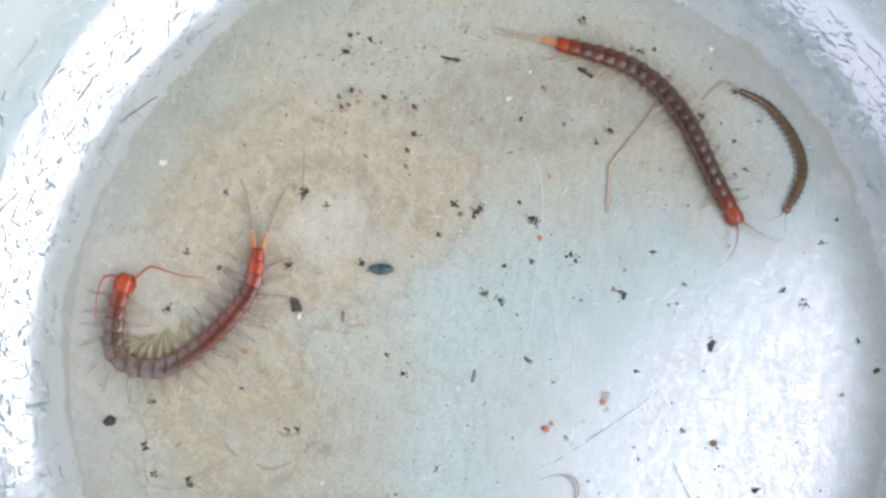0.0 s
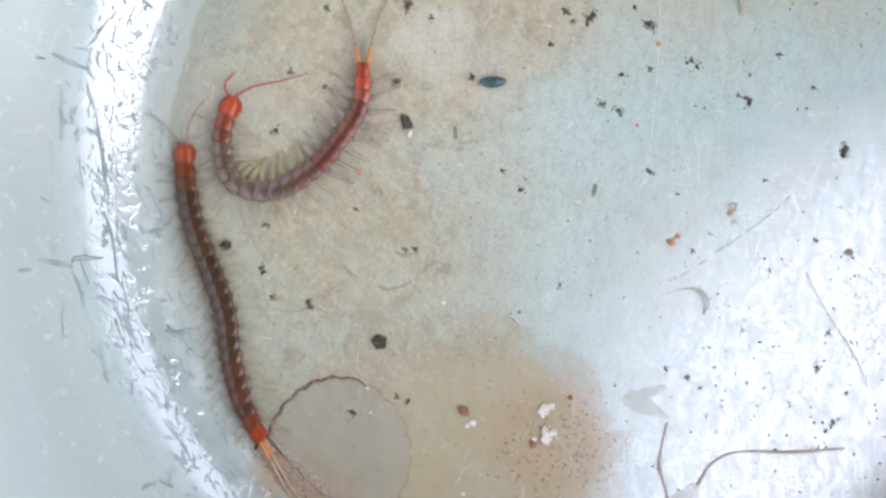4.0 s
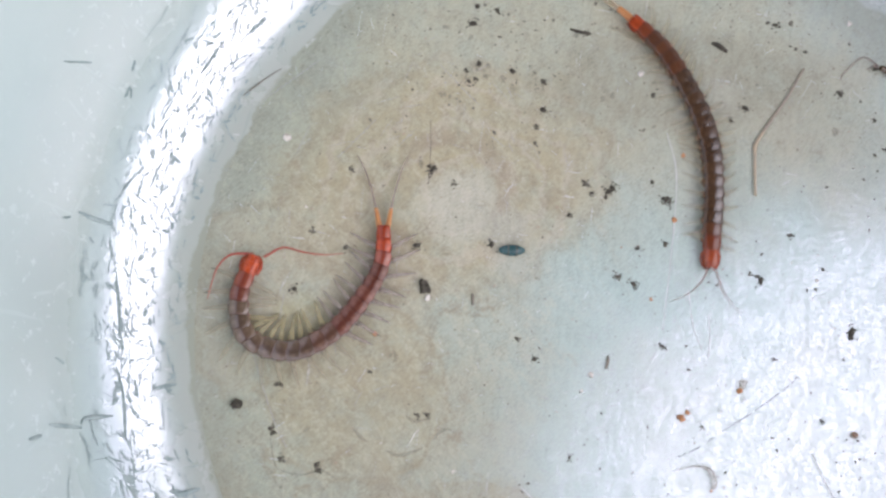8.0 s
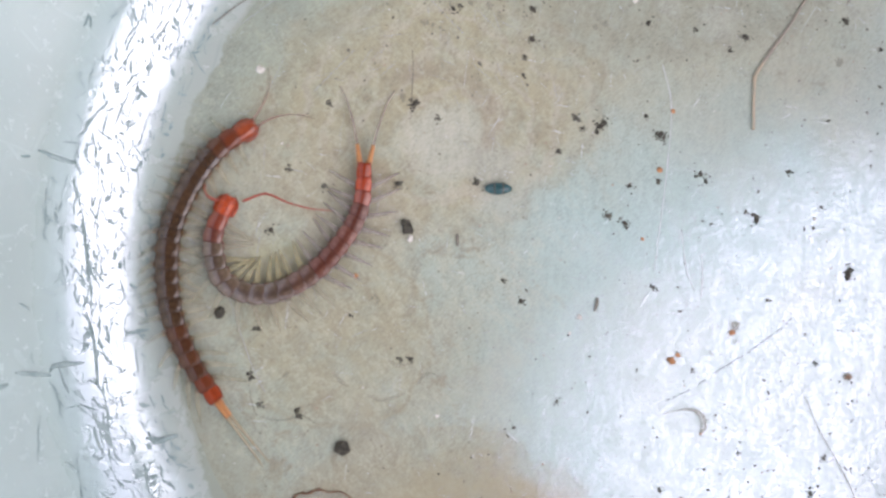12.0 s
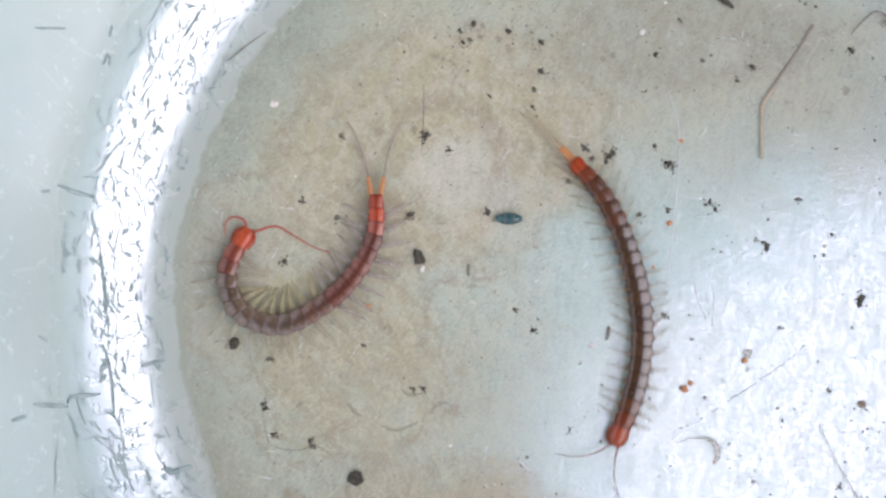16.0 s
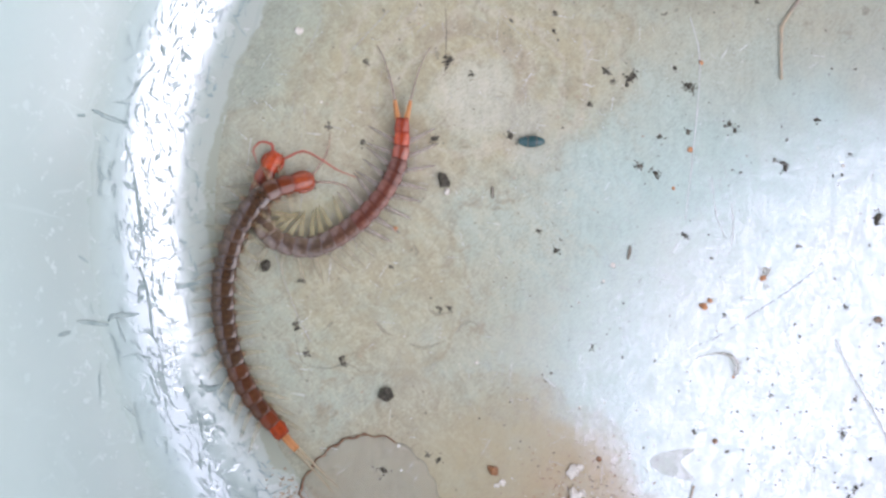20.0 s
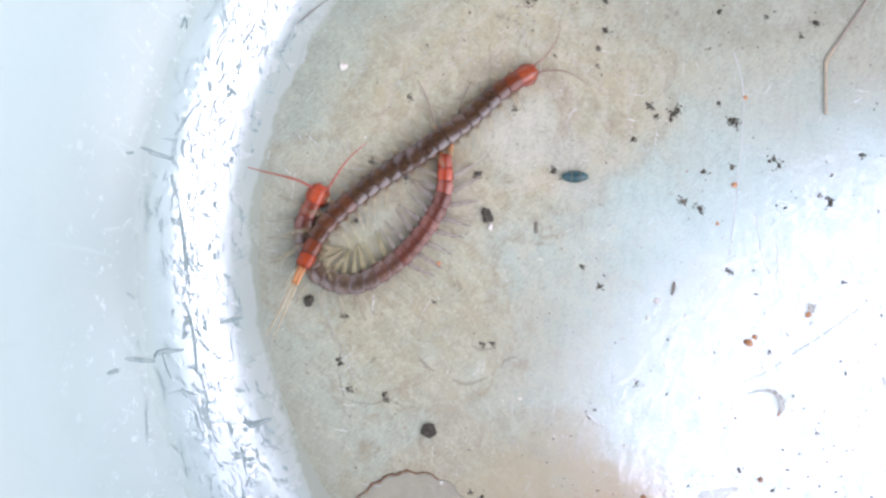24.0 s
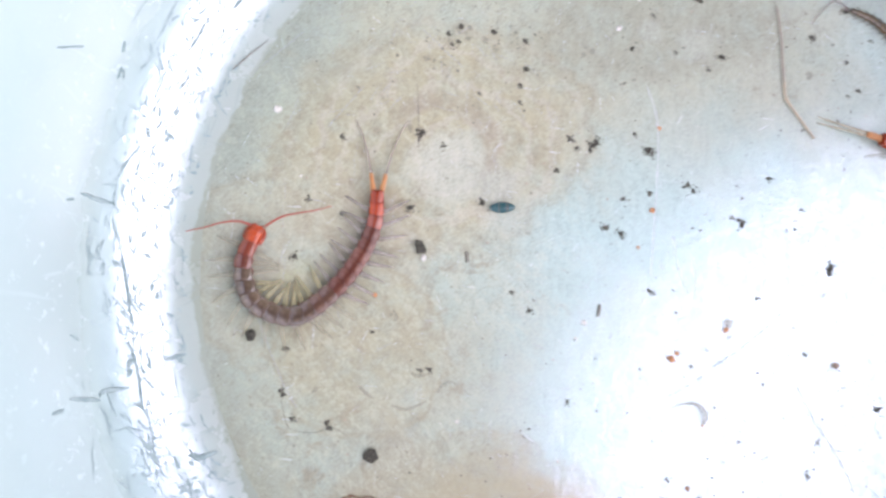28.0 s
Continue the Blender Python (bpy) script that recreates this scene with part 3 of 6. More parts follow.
def scuffs(base):
    """Hundreds of short scuffs on the rounded foot of the wall, and a few long ones."""
    rng = random.Random(5)
    verts, faces = [], []
    for _ in range(2700):
        a, r = rng.uniform(0, 2 * math.pi), rng.choice((rng.gauss(149.5, 3.2), rng.gauss(148.5, 3.0), rng.gauss(148, 2.8), rng.gauss(146.5, 2.8), rng.uniform(132, 158), rng.gauss(138.5, 3.0)))
        if r < 134:
            continue
        n, along = rng.randint(1, 3), rng.gauss(math.pi / 2 + 0.25, 0.27)
        size, thick = rng.uniform(0.3, 1.1) * rng.choice((0.6, 0.8, 1, 2.1)), rng.uniform(0.08, 0.32)
        for k in range(n):
            da, dr = size * math.sin(along) / r, size * math.cos(along)
            ta, tr = thick * math.cos(along) / r, -thick * math.sin(along)
            first = len(verts)
            w = rng.uniform(0.5, 1.2)
            for u, v in ((-1, 0), (-0.4, w), (0.5, w * 0.8), (1, 0), (0.4, -w), (-0.5, -w * 0.7)):
                verts.append(wall_point(a + u * da + v * ta, r + u * dr + v * tr, 0.12))
            faces.append(tuple(range(first, first + 6)))
            a, r, along = a + da * 1.6, r + dr * 1.6, along + rng.gauss(0, 0.5)
    for _ in range(330):                     # broader rubbed spots low on the foot
        a, r = rng.uniform(0, 2 * math.pi), rng.uniform(133, 146)
        size, turn, n = rng.uniform(0.5, 1.7), rng.uniform(0, math.pi), rng.randint(7, 9)
        first = len(verts)
        for k in range(n):
            b = 2 * math.pi * k / n
            u, v = size * math.cos(b) * rng.uniform(0.5, 1.1), size * 0.4 * math.sin(b) * rng.uniform(0.5, 1.2)
            verts.append(wall_point(a + (u * math.sin(turn) + v * math.cos(turn)) / r, r + u * math.cos(turn) - v * math.sin(turn), 0.1))
        faces.append(tuple(range(first, first + n)))
    for _ in range(420):                     # hairlines that run round the foot
        a, r = rng.uniform(0, 2 * math.pi), rng.choice((rng.gauss(146, 4.5), rng.gauss(150, 3.5), rng.uniform(133, 160)))
        lean, span, thick = rng.gauss(0, 0.1), rng.uniform(2.5, 12) * rng.choice((0.6, 1, 1.3)), rng.uniform(0.06, 0.2)
        if r < 133:
            continue
        first, steps = len(verts), 7
        for k in range(steps):
            u = k / (steps - 1) - 0.5
            rr, aa = r + u * span * lean + 0.4 * noise.noise(Vector((a * 9, u * 4, r))), a + u * span / r
            w = thick * (1 - abs(2 * u) ** 3 * 0.8) * rng.uniform(0.6, 1.3)
            verts += [wall_point(aa, rr - w, 0.11), wall_point(aa, rr + w, 0.11)]
        faces += [(first + 2 * k, first + 2 * k + 1, first + 2 * k + 3, first + 2 * k + 2) for k in range(steps - 1)]
    mesh = bpy.data.meshes.new("scuffing")
    mesh.from_pydata(verts, [], faces)
    mesh.materials.append(SCUFF)
    ob = tagged(new("scuffing", mesh), "short grey-green scuffs on the rounded wall foot", kind="stuff")
    ob.parent = base
    for angles, radii in MARKS_A + MARKS_B:
        line = smooth_line([wall_point(math.radians(a), r, 0.05) for a, r in zip(angles, radii)], 14)
        wide = [MM * (0.4 + 0.3 * rng.random()) * (0.35 + min(0.65, 0.3 * min(i, 13 - i))) for i in range(14)]
        part("scuff_mark", tube(line, wide, 8, 0.06), SCUFF, base)


TUB, TUB_WALL, TUB_FLOOR = tub()
scuffs(TUB)
bm = bmesh.new()
bmesh.ops.create_grid(bm, x_segments=40, y_segments=40, size=200)
for v in bm.verts:
    v.co.z = -0.0065
tagged(part("ground", bm, CONCRETE, smooth=False), "plain grey concrete ground", "ground", kind="structure")


def roof():
    """An unseen roof over the tub, added to block sky; cut away on one side, open all round."""
    # this outline is shaped to set where sky glare begins on the floor
    edge = ((-0.85, -1.3), (0.48, -1.3), (0.50, -0.5), (0.58, -0.2), (0.76, 0.02), (0.99, 0.2), (1.28, 0.37), (1.65, 0.46), (2.6, 0.56), (2.6, 2.6), (-0.85, 2.6))
    bm = bmesh.new()
    under, top = ([bm.verts.new((x, y, z)) for x, y in edge] for z in (2.34, 2.4))
    bm.faces.new(under[::-1])
    bm.faces.new(top)
    for i in range(len(edge)):
        j = (i + 1) % len(edge)
        bm.faces.new((under[i], under[j], top[j], top[i]))
    bmesh.ops.triangulate(bm, faces=[f for f in bm.faces if len(f.verts) > 4])
    bmesh.ops.recalc_face_normals(bm, faces=bm.faces[:])
    tagged(part("roof", bm, SKY_BLOCKER, smooth=False), "plain grey roof, open on one side above the tub", "roof", kind="structure")


roof()


# ---- litter on the tub's floor ----
def lump(size, seed, flat=0.55, long=1.0):
    """A broken crumb: an uneven, flattened lump, size in mm."""
    rng = random.Random(seed)
    bm = bmesh.new()
    bmesh.ops.create_icosphere(bm, subdivisions=2, radius=0.5)
    grain = Vector((rng.uniform(0, 50), rng.uniform(0, 50), rng.uniform(0, 50)))
    for v in bm.verts:
        v.co *= 1 + 0.75 * noise.noise(v.co * 2.6 + grain) + 0.25 * noise.noise(v.co * 7 + grain)
    turn = Matrix.Rotation(rng.uniform(0, 6.28), 4, "Z")
    for v in bm.verts:
        v.co = turn @ Vector((v.co.x * size * long, v.co.y * size, v.co.z * size * flat)) * MM
    low = min(v.co.z for v in bm.verts)
    for v in bm.verts:
        v.co.z -= low + 0.06 * MM * size
    return bm


def crumb(name, x, y, size, material, label, category, group="", flat=0.55, long=1.0):
    ob = part(name, lump(size, int(abs(x * 31 + y * 17 + size * 7)), flat, long), material, smooth=False)
    ob.matrix_world = pose(x * MM, y * MM, ground_z(math.hypot(x, y)) * MM)
    return tagged(ob, label, category, group)


def strand(name, points, radii, material, label, category, lift=0.5, n=22, flat=0.8):
    """A thin piece lying along points (mm) on the floor."""
    line = smooth_line([Vector((x, y, ground_z(math.hypot(x, y)) + lift)) * MM for x, y in points], n)
    wide = [MM * float(np.interp(i / (n - 1), np.linspace(0, 1, len(radii)), radii)) * (1 + 0.18 * noise.noise(Vector((i * 0.9, lift, 3)))) for i in range(n)]
    mid = sum(line, Vector()) / n
    mid.z = 0
    ob = part(name, tube([p - mid for p in line], wide, 7, flat), material)
    ob.location = mid
    return tagged(ob, label, category)


def flake(name, points, thick, material, label, category, lift=0.15, ragged=0.06):
    """A thin ragged sheet with the outline given (mm), slightly domed."""
    ring = smooth_line([Vector((x, y, 0)) for x, y in (*points, points[0])], 61)[:-1]
    mid = sum(ring, Vector()) / 60
    bm = bmesh.new()
    rings = []
    for k, (grow, up) in enumerate(((1.0, lift * 0.3), (1.0, lift * 0.3 + thick), (0.8, lift + thick), (0.45, lift + thick), (0.12, lift + thick))):
        rings.append([Vector(((p.x - mid.x) * g, (p.y - mid.y) * g, up)) * MM
                      for p in ring for g in [grow * (1 + (ragged if k < 2 else 0) * noise.noise(Vector((p.x * 0.5, p.y * 0.5, 1))) * 2)]])
    skin(bm, rings)
    ob = part(name, bm, material)
    ob.location = mid * MM
    return tagged(ob, label, category)


DARK_A = ((-48.6, 97.1, 2.4), (-49.8, 91.5, 2.4), (-42.2, 96, 1.7), (-46.1, 97.8, 1.6), (-47.9, 78.8, 2.1), (-37.5, 76.9, 1.7), (-51, 73.1, 1.7), (-49.1, 74.1, 1.2), (-27.9, 73.9, 1.7), (-28, 64.9, 2.4), (-30.2, 59.9, 1.2), (-30.5, 54.7, 1), (28.5, 106.6, 2.1), (27, 105.5, 1.2), (-51.8, 76.8, 1), (-14.2, 90.4, 1.2), (6.8, 71.4, 1.6), (36.5, 68.2, 1.7), (31.6, 64.2, 1), (21.4, 69.6, 1))
DARK_B = ((-7.8, 40.3, 1.9), (-6.7, 41.6, 1.6), (-8.9, 38.6, 1.6), (-14.3, 42, 1.4), (-13.1, 39.6, 1.2), (-15.2, 42.9, 0.9), (10, 38.3, 2.1), (11.1, 37.2, 1.6), (8.9, 38.6, 1.4), (39.1, 13.9, 1.7), (38.2, 15.3, 1.2), (-5.5, 14.3, 1.9), (-0.7, 12.2, 1.6), (-0.2, 10.8, 1), (0.7, 22.9, 1.4), (9.4, 24.5, 1.6), (20.8, 26.3, 1.6), (23.7, 25.1, 1.6), (22.3, 27.2, 1), (-86.8, 21.2, 2.4), (-66.1, 22.3, 1.9), (-43.9, 23.2, 1.7))
DARK_C = ((-101.2, 8.7, 2.1), (-105.3, -18.5, 1.6), (-104.1, -18.5, 1), (-106.7, -30.8, 1.6), (-106, -32.1, 1), (-103.4, -39.3, 1.2), (-93.3, -41.1, 1.0), (-92.9, -42.4, 0.8), (-62.3, -26.8, 1.0), (-20.7, -38.8, 1.2), (-31.1, -10.5, 1.2), (-36.3, -4.7, 0.9), (7.9, -6.2, 1.4), (42.3, -9.6, 1), (67.4, -1.6, 2.8), (68.2, -0.5, 1.4), (122.9, -9.6, 2.3), (117.7, -0.1, 1.2), (100, 11.7, 1.6), (99.2, 13.5, 1), (92.6, 16.2, 1.2), (110.6, -17.3, 1.2))
DARK_D = ((80.2, 83.3, 2.4), (67.6, 74.4, 1.6), (59.2, 18.1, 1.2), (107.4, 32.3, 1.2), (-61.7, 45.4, 1.7), (-62, 44, 1.4), (-55, 41.1, 1.2), (-85.7, 44.5, 1), (-96.7, 25.9, 0.9), (-79.2, -14.8, 0.9), (56.8, -28.2, 1), (19.2, -29.9, 0.9), (-20.2, 32.8, 1.4), (49.3, 28.2, 1), (6, 43.3, 1), (14.1, 82.1, 0.9), (47, 96.1, 1.4), (52.9, 97.2, 1), (82.3, 56.5, 1), (88.2, 73.2, 1), (78.9, 66, 0.9), (112.9, 40, 0.9))
DARK_E = ((-81.7, -72.6, 2), (-69, -68.8, 1.4), (-65.8, -70.1, 1.4), (-108.7, -80.6, 1.9), (5.9, -91.8, 1.5), (54.5, -65.9, 1.5), (79.7, -46.6, 2.2), (33, -53.8, 1), (9.4, -64.2, 1), (58.8, -55.9, 1.2), (63.1, -73.5, 1.4), (58.4, -81.7, 1.5), (56.1, -84.2, 1), (-65.3, -26.8, 0.6), (-57.5, -100, 1), (85.9, -75.8, 1.2), (84.1, -50.1, 0.8))
ORANGE = ((13.2, -27.3, 1.9), (4.6, 7.7, 1), (-77.8, -3.8, 1.4), (66.6, -32.1, 2.3), (15, -25.6, 1.4), (32.1, -17.1, 2.8), (31.3, -19.2, 1.6))
BROWN = ((15.6, -67, 1.5), (-49.9, -73.7, 2.7), (-51.1, -73, 1.5), (-30.8, -83.8, 2), (-28.2, -82.7, 1.2), (12.3, -27, 1.2), (66.8, -31.9, 1.9), (-19.2, -71.3, 1.4))
WHITE_A = ((-105, 53.4, 2.1), (2.8, 77.9, 1.6), (72.2, 97.7, 1.7), (-14.1, -14.9, 1.6), (-62.8, 6.5, 1.2), (-54.6, -42.7, 0.9), (10, 87.2, 0.9), (57.2, 14.4, 1), (101.2, 29, 0.9), (-16.9, -19.5, 0.9), (-98.7, 32.9, 0.7), (-69.4, 72.1, 0.5))
WHITE_B = ((-27, -74.4, 3.4), (-24.8, -73.4, 2), (-26.5, -82, 4.1), (-24.2, -81, 2), (-29.9, -82.6, 1.5), (-47.5, -77.2, 1.7), (-49.2, -78, 1.4), (-77.3, -66, 1), (-51.1, -97, 0.8), (-49.3, -113.2, 0.8), (-14.4, -110, 1.2), (-13.4, -108.8, 1), (-76.6, -73, 0.7), (49.4, 19.8, 0.5))
TWIG = [(54.4, 81.0), (48.2, 72.0), (43.1, 65.8), (39.0, 60.6), (37.4, 58.6), (36.0, 56.4), (35.7, 54.0), (35.2, 49.0), (34.6, 40.6)]
COMMA = [(10.4, -42.6), (14.2, -41.5), (18.2, -41.2), (20.8, -42.1), (22.2, -44.0), (22.4, -46.4), (21.7, -47.8)]
STICK_A = [(53.2, -37.7), (57.5, -47.5), (64.1, -58.8), (67.8, -66.4), (69.3, -72.0)]
STICK_B = [(8.8, -79.6), (6.9, -86.3), (5.9, -91.7), (7.3, -98.2), (8.2, -104.1)]
STICK_C = [(16.7, -98.0), (21.5, -91.8), (29.5, -89.0), (45.2, -89.8), (61.2, -89.5)]
FLAKE = [(-4.5, -72.2), (-0.0, -69.8), (9.7, -69.0), (5.1, -72.6), (9.2, -78.2), (-0.3, -76.1)]
HUSK = [(8.3, -100.9), (15.1, -97.4), (17.6, -98.9), (14.6, -105.4), (11.0, -107.1), (6.9, -104.1)]
HAIR_A = [(-62.6, 60.7), (-62.3, 54.4), (-62.6, 47.2), (-62.8, 40.9)]
HAIR_B = [(-107.4, 74.5), (-111.9, 71.1), (-115.1, 68.3), (-118.2, 65.5)]
DARK_F = ((-31.7, -2.4, 0.8), (-35.9, -5.3, 0.8), (-29.5, -7.3, 1), (-31.2, -10.5, 1.6), (15.1, -6.1, 1), (15.8, -13.1, 1.2), (-5.7, -19.2, 0.8), (-11.1, -26.1, 1), (2.8, -30, 0.9), (19.3, -29.9, 1.5), (42.2, -9.6, 1.2), (53.9, 11.3, 1), (56.7, 11.7, 1.6), (40, 22.3, 1), (35.8, 16.1, 1.3), (28.6, 15.4, 0.8), (22.7, 13.2, 1), (25.3, 12.4, 1), (21.6, 8.4, 0.7), (64.6, -9.6, 1), (53.7, -19.6, 0.9), (63.8, -18.5, 0.7), (40.9, -33.1, 1.2), (42.3, -36.7, 1), (-16.2, -35.1, 0.8), (-11.6, -41.9, 1), (-2, -43.1, 0.8))
DARK_G = ((-35.4, -46.5, 1), (-32.9, -46.1, 1.2), (-34.6, -48.4, 1), (68.1, -44.6, 0.9), (63.2, -36.8, 0.8), (35.5, -47.5, 0.6), (-3.9, 9, 1), (-38.9, 95.1, 1), (-24.7, 94, 1), (-17.6, 90.7, 1.4), (-14.1, 89.6, 1), (-11.2, 100.1, 1.2), (-37.5, 76.7, 1.8), (-29.3, 51.7, 1), (3.4, 60, 1), (-20.2, 32.3, 1.3), (5.7, 43.7, 1.4), (36.6, 67.6, 1.2), (31.9, 63.8, 1), (18.3, 60.6, 0.8), (52, 89.2, 1), (53.8, 88.4, 1.9), (57.1, 87.6, 1.5), (44.8, 96.7, 1.5), (48.5, 96.9, 1.2), (52.3, 96.5, 1.5), (71.9, 90.9, 1.2))
DARK_H = ((74.6, 72, 1.5), (61.6, 74.2, 0.8), (78.4, 54.6, 1.2), (79, 49.6, 1.2), (74.2, 46.7, 1.2), (61.9, 43.8, 1), (53.5, 42.1, 1), (54.5, 43.9, 1), (48.3, 48.7, 0.6), (59, 51.8, 0.6), (44.3, 40, 0.6), (38.3, 26.1, 0.8), (39.6, 21.9, 0.9), (49.3, 28.3, 1), (75.1, 30.6, 1), (-89, 88.5, 0.8), (-63, 89.2, 1), (-41.6, 87.7, 1), (-57, 65.6, 1), (-49.6, 64.8, 1), (-43.2, 57.3, 1.4), (-36.3, 73.2, 1), (-69.8, 61.5, 1), (-80.7, 59.9, 1), (-76, 51.4, 1.1), (-68.2, 69.8, 1))
DARK_I = ((19.1, -70.1, 1.3), (33.4, -69.3, 1.2), (25.4, -75.8, 0.9), (23.9, -64.3, 1.0), (57.0, -63.8, 1.2), (35.0, -79.0, 0.9), (20.6, -78.4, 0.8), (30.4, -78.9, 0.8), (30.0, -66.4, 0.8))
SMEARS = ((-6.2, 14.0, 2), (-14.7, -14.9, 1.8), (-30.5, 59.6, 1.8), (-9.3, 69.3, 1.8), (-6.3, 70.4, 1.7), (7.0, 61.0, 1.9), (-15.4, 43.1, 1.4), (-13.2, 39.1, 2.2), (34.4, 68.5, 2.2), (65.6, 61.8, 2.6), (-58.2, 90.1, 1.7), (-50.7, 87.3, 1.8), (-58.8, 69.0, 2.6), (-56.7, 68.2, 2), (-45.9, 74.9, 2.6), (-45.0, 78.5, 1.8), (-51.9, 74.6, 2), (-49.3, 67.6, 1.4), (-40.3, 74.6, 1.8), (-65.3, 46.9, 2.2), (-61.9, 46.5, 2.2), (7.3, -6.3, 1.8), (32.1, -21.6, 1.6), (56.5, -27.9, 1.6), (15.4, -25.0, 1.8), (-17.6, 89.8, 2), (25.0, -25.1, 1.3))
for n, (x, y, s) in enumerate((*DARK_A, *DARK_B, *DARK_C, *DARK_D, *DARK_E)):
    crumb("dirt_crumb", x, y, s * 0.62, GREY_DIRT if n % 4 == 3 else BLACK_DIRT, "small dark crumb of soil lying on the tub floor", "crumb", "soil crumbs", long=1.0 + 0.5 * (n % 3))
for n, (x, y, s) in enumerate((*DARK_F, *DARK_G, *DARK_H, *DARK_I)):
    crumb("dirt_crumb", x, y, s * 0.6, BLACK_DIRT if n % 4 == 3 else GREY_DIRT, "tiny grey-brown crumb of soil lying on the tub floor", "crumb", "soil crumbs", 0.35, 1.0 + 0.5 * (n % 3))
for x, y, s in SMEARS:
    crumb("dirt_smear", x, y, s, SMEAR_DIRT, "thin grey-brown smear of dirt dried on the tub floor", "smear", "dirt smears", 0.07, 1.3)
for x, y, s in ORANGE:
    crumb("orange_crumb", x, y, s, ORANGE_DIRT if s < 2 else PALE_HUSK, "small orange-tan crumb lying on the tub floor", "crumb", "orange crumbs")
CRUMB_A, CRUMB_B = (crumb("orange_crumb", 0, 0, size, ORANGE_DIRT, "small orange-tan crumb pushed along the tub floor", "crumb", "orange crumbs") for size in (1.2, 1.5))
for x, y, s in BROWN:
    crumb("brown_crumb", x, y, s, BROWN_DIRT, "glossy brown crumb lying in the silt stain", "crumb", "brown crumbs")
for x, y, s in (*WHITE_A, *WHITE_B):
    crumb("white_crumb", x, y, s, WHITE_DIRT, "small off-white crumb lying on the tub floor", "crumb", "white crumbs", flat=0.4)
crumb("pebble", -63.6, 10.1, 3.5, BLACK_DIRT, "blackish brown lump of soil on the tub floor", "pebble", flat=0.6, long=1.2)
crumb("white_crumb", -62.6, 7.2, 1.3, WHITE_DIRT, "small off-white crumb beside a dark lump of soil", "crumb", "white crumbs")
SPECK = crumb("loose_pellet", 0, 0, 3.0, BLACK_DIRT, "small black pellet pushed along the tub floor", "pellet", long=1.15)
PELLET = crumb("loose_pellet", 0, 0, 3.6, BLACK_DIRT, "squarish black pellet pushed along the tub floor", "pellet", long=1.1)
strand("splinter", ((-49.4, 8.3), (-49.3, 4.9)), (0.35, 0.45, 0.3), GREY_STRAW, "short thin dark splinter on the tub floor", "splinter", 0.4, 8)
strand("splinter", ((-8.8, -9.3), (-9.0, -11), (-9.6, -13.2)), (0.3, 0.55, 0.3), GREY_STRAW, "short thin dark splinter on the tub floor", "splinter", 0.4, 8)
strand("splinter", ((26.0, 89.0), (28.2, 88.2), (30.9, 86.3)), (0.4, 0.9, 0.5), BLACK_DIRT, "short black flake of bark on the tub floor", "splinter", 0.4, 10)
strand("splinter", ((-19.4, 91.3), (-16, 90.4), (-12.9, 90.1)), (0.3, 0.5, 0.3), BLACK_DIRT, "short thin dark splinter on the tub floor", "splinter", 0.3, 10)
strand("curved_husk", COMMA, (0.1, 0.16, 0.35, 0.75, 0.95, 0.9, 0.6), PALE_HUSK, "pale comma-shaped husk with a thin tail on the tub floor", "husk", 0.6, 30)
crumb("orange_crumb", 21.7, -48.3, 0.8, ORANGE_DIRT, "small orange-tan crumb at the tip of a curved husk", "crumb", "orange crumbs")
strand("straw_piece", STICK_A, (0.14, 0.16, 0.2, 0.2, 0.2), PALE_HUSK, "thin curved piece of straw on the tub floor", "straw")
strand("straw_piece", STICK_B, (0.3, 0.25, 0.5, 0.3, 0.4), PALE_STRAW, "thin crooked tan piece of straw on the tub floor", "straw")
strand("straw_piece", STICK_C, (0.4, 0.25, 0.2, 0.45, 0.2), PALE_STRAW, "long thin tan piece of straw on the tub floor", "straw")
for points in (((-83.5, -30.5), (-81.5, -33), (-79, -34.5)), ((-74, -36.8), (-70.5, -38.2), (-66, -37.2), (-63.5, -36)), ((-60.5, -34), (-58.5, -31.5), (-56.5, -30.8), (-54.5, -31.5)),
               ((-72.5, -8.5), (-71.5, -10.5), (-72.3, -12)), ((-97.5, -31.7), (-95.5, -30.3)), ((-68.5, -27), (-66, -28.5), (-62, -28))):
    tagged(strand("dirt_smear", points, (0.2, 0.5, 0.65, 0.4, 0.15), WISP, "", "", 0.1, 14, 0.15), "thin grey-brown wisp of dirt dried on the tub floor", "smear", "dirt smears")
tagged(strand("dirt_smear", ((-106.5, -33), (-105.5, -39), (-103.5, -42.3), (-97, -43.5), (-92, -42.3), (-87.5, -45)), (0.1, 0.25, 0.12, 0.22, 0.3, 0.1), WISP, "", "", 0.08, 26, 0.2), "brown tide line at the edge of a dried stain", "smear", "dirt smears")
flake("pale_flake", FLAKE, 0.15, FLAKE_MAT, "thin pale translucent flake on the tub floor", "flake")
flake("pale_flake", HUSK, 0.2, FLAKE_MAT, "thin pale translucent husk at the end of a stem", "flake")
strand("hair_strand", HAIR_A, (0.06, 0.1, 0.06), GREY_STRAW, "single dark hair on the tub floor", "hair", 0.2)
strand("hair_strand", HAIR_B, (0.1, 0.16, 0.18, 0.1), GREY_STRAW, "single dark hair at the foot of the wall", "hair", 0.3)

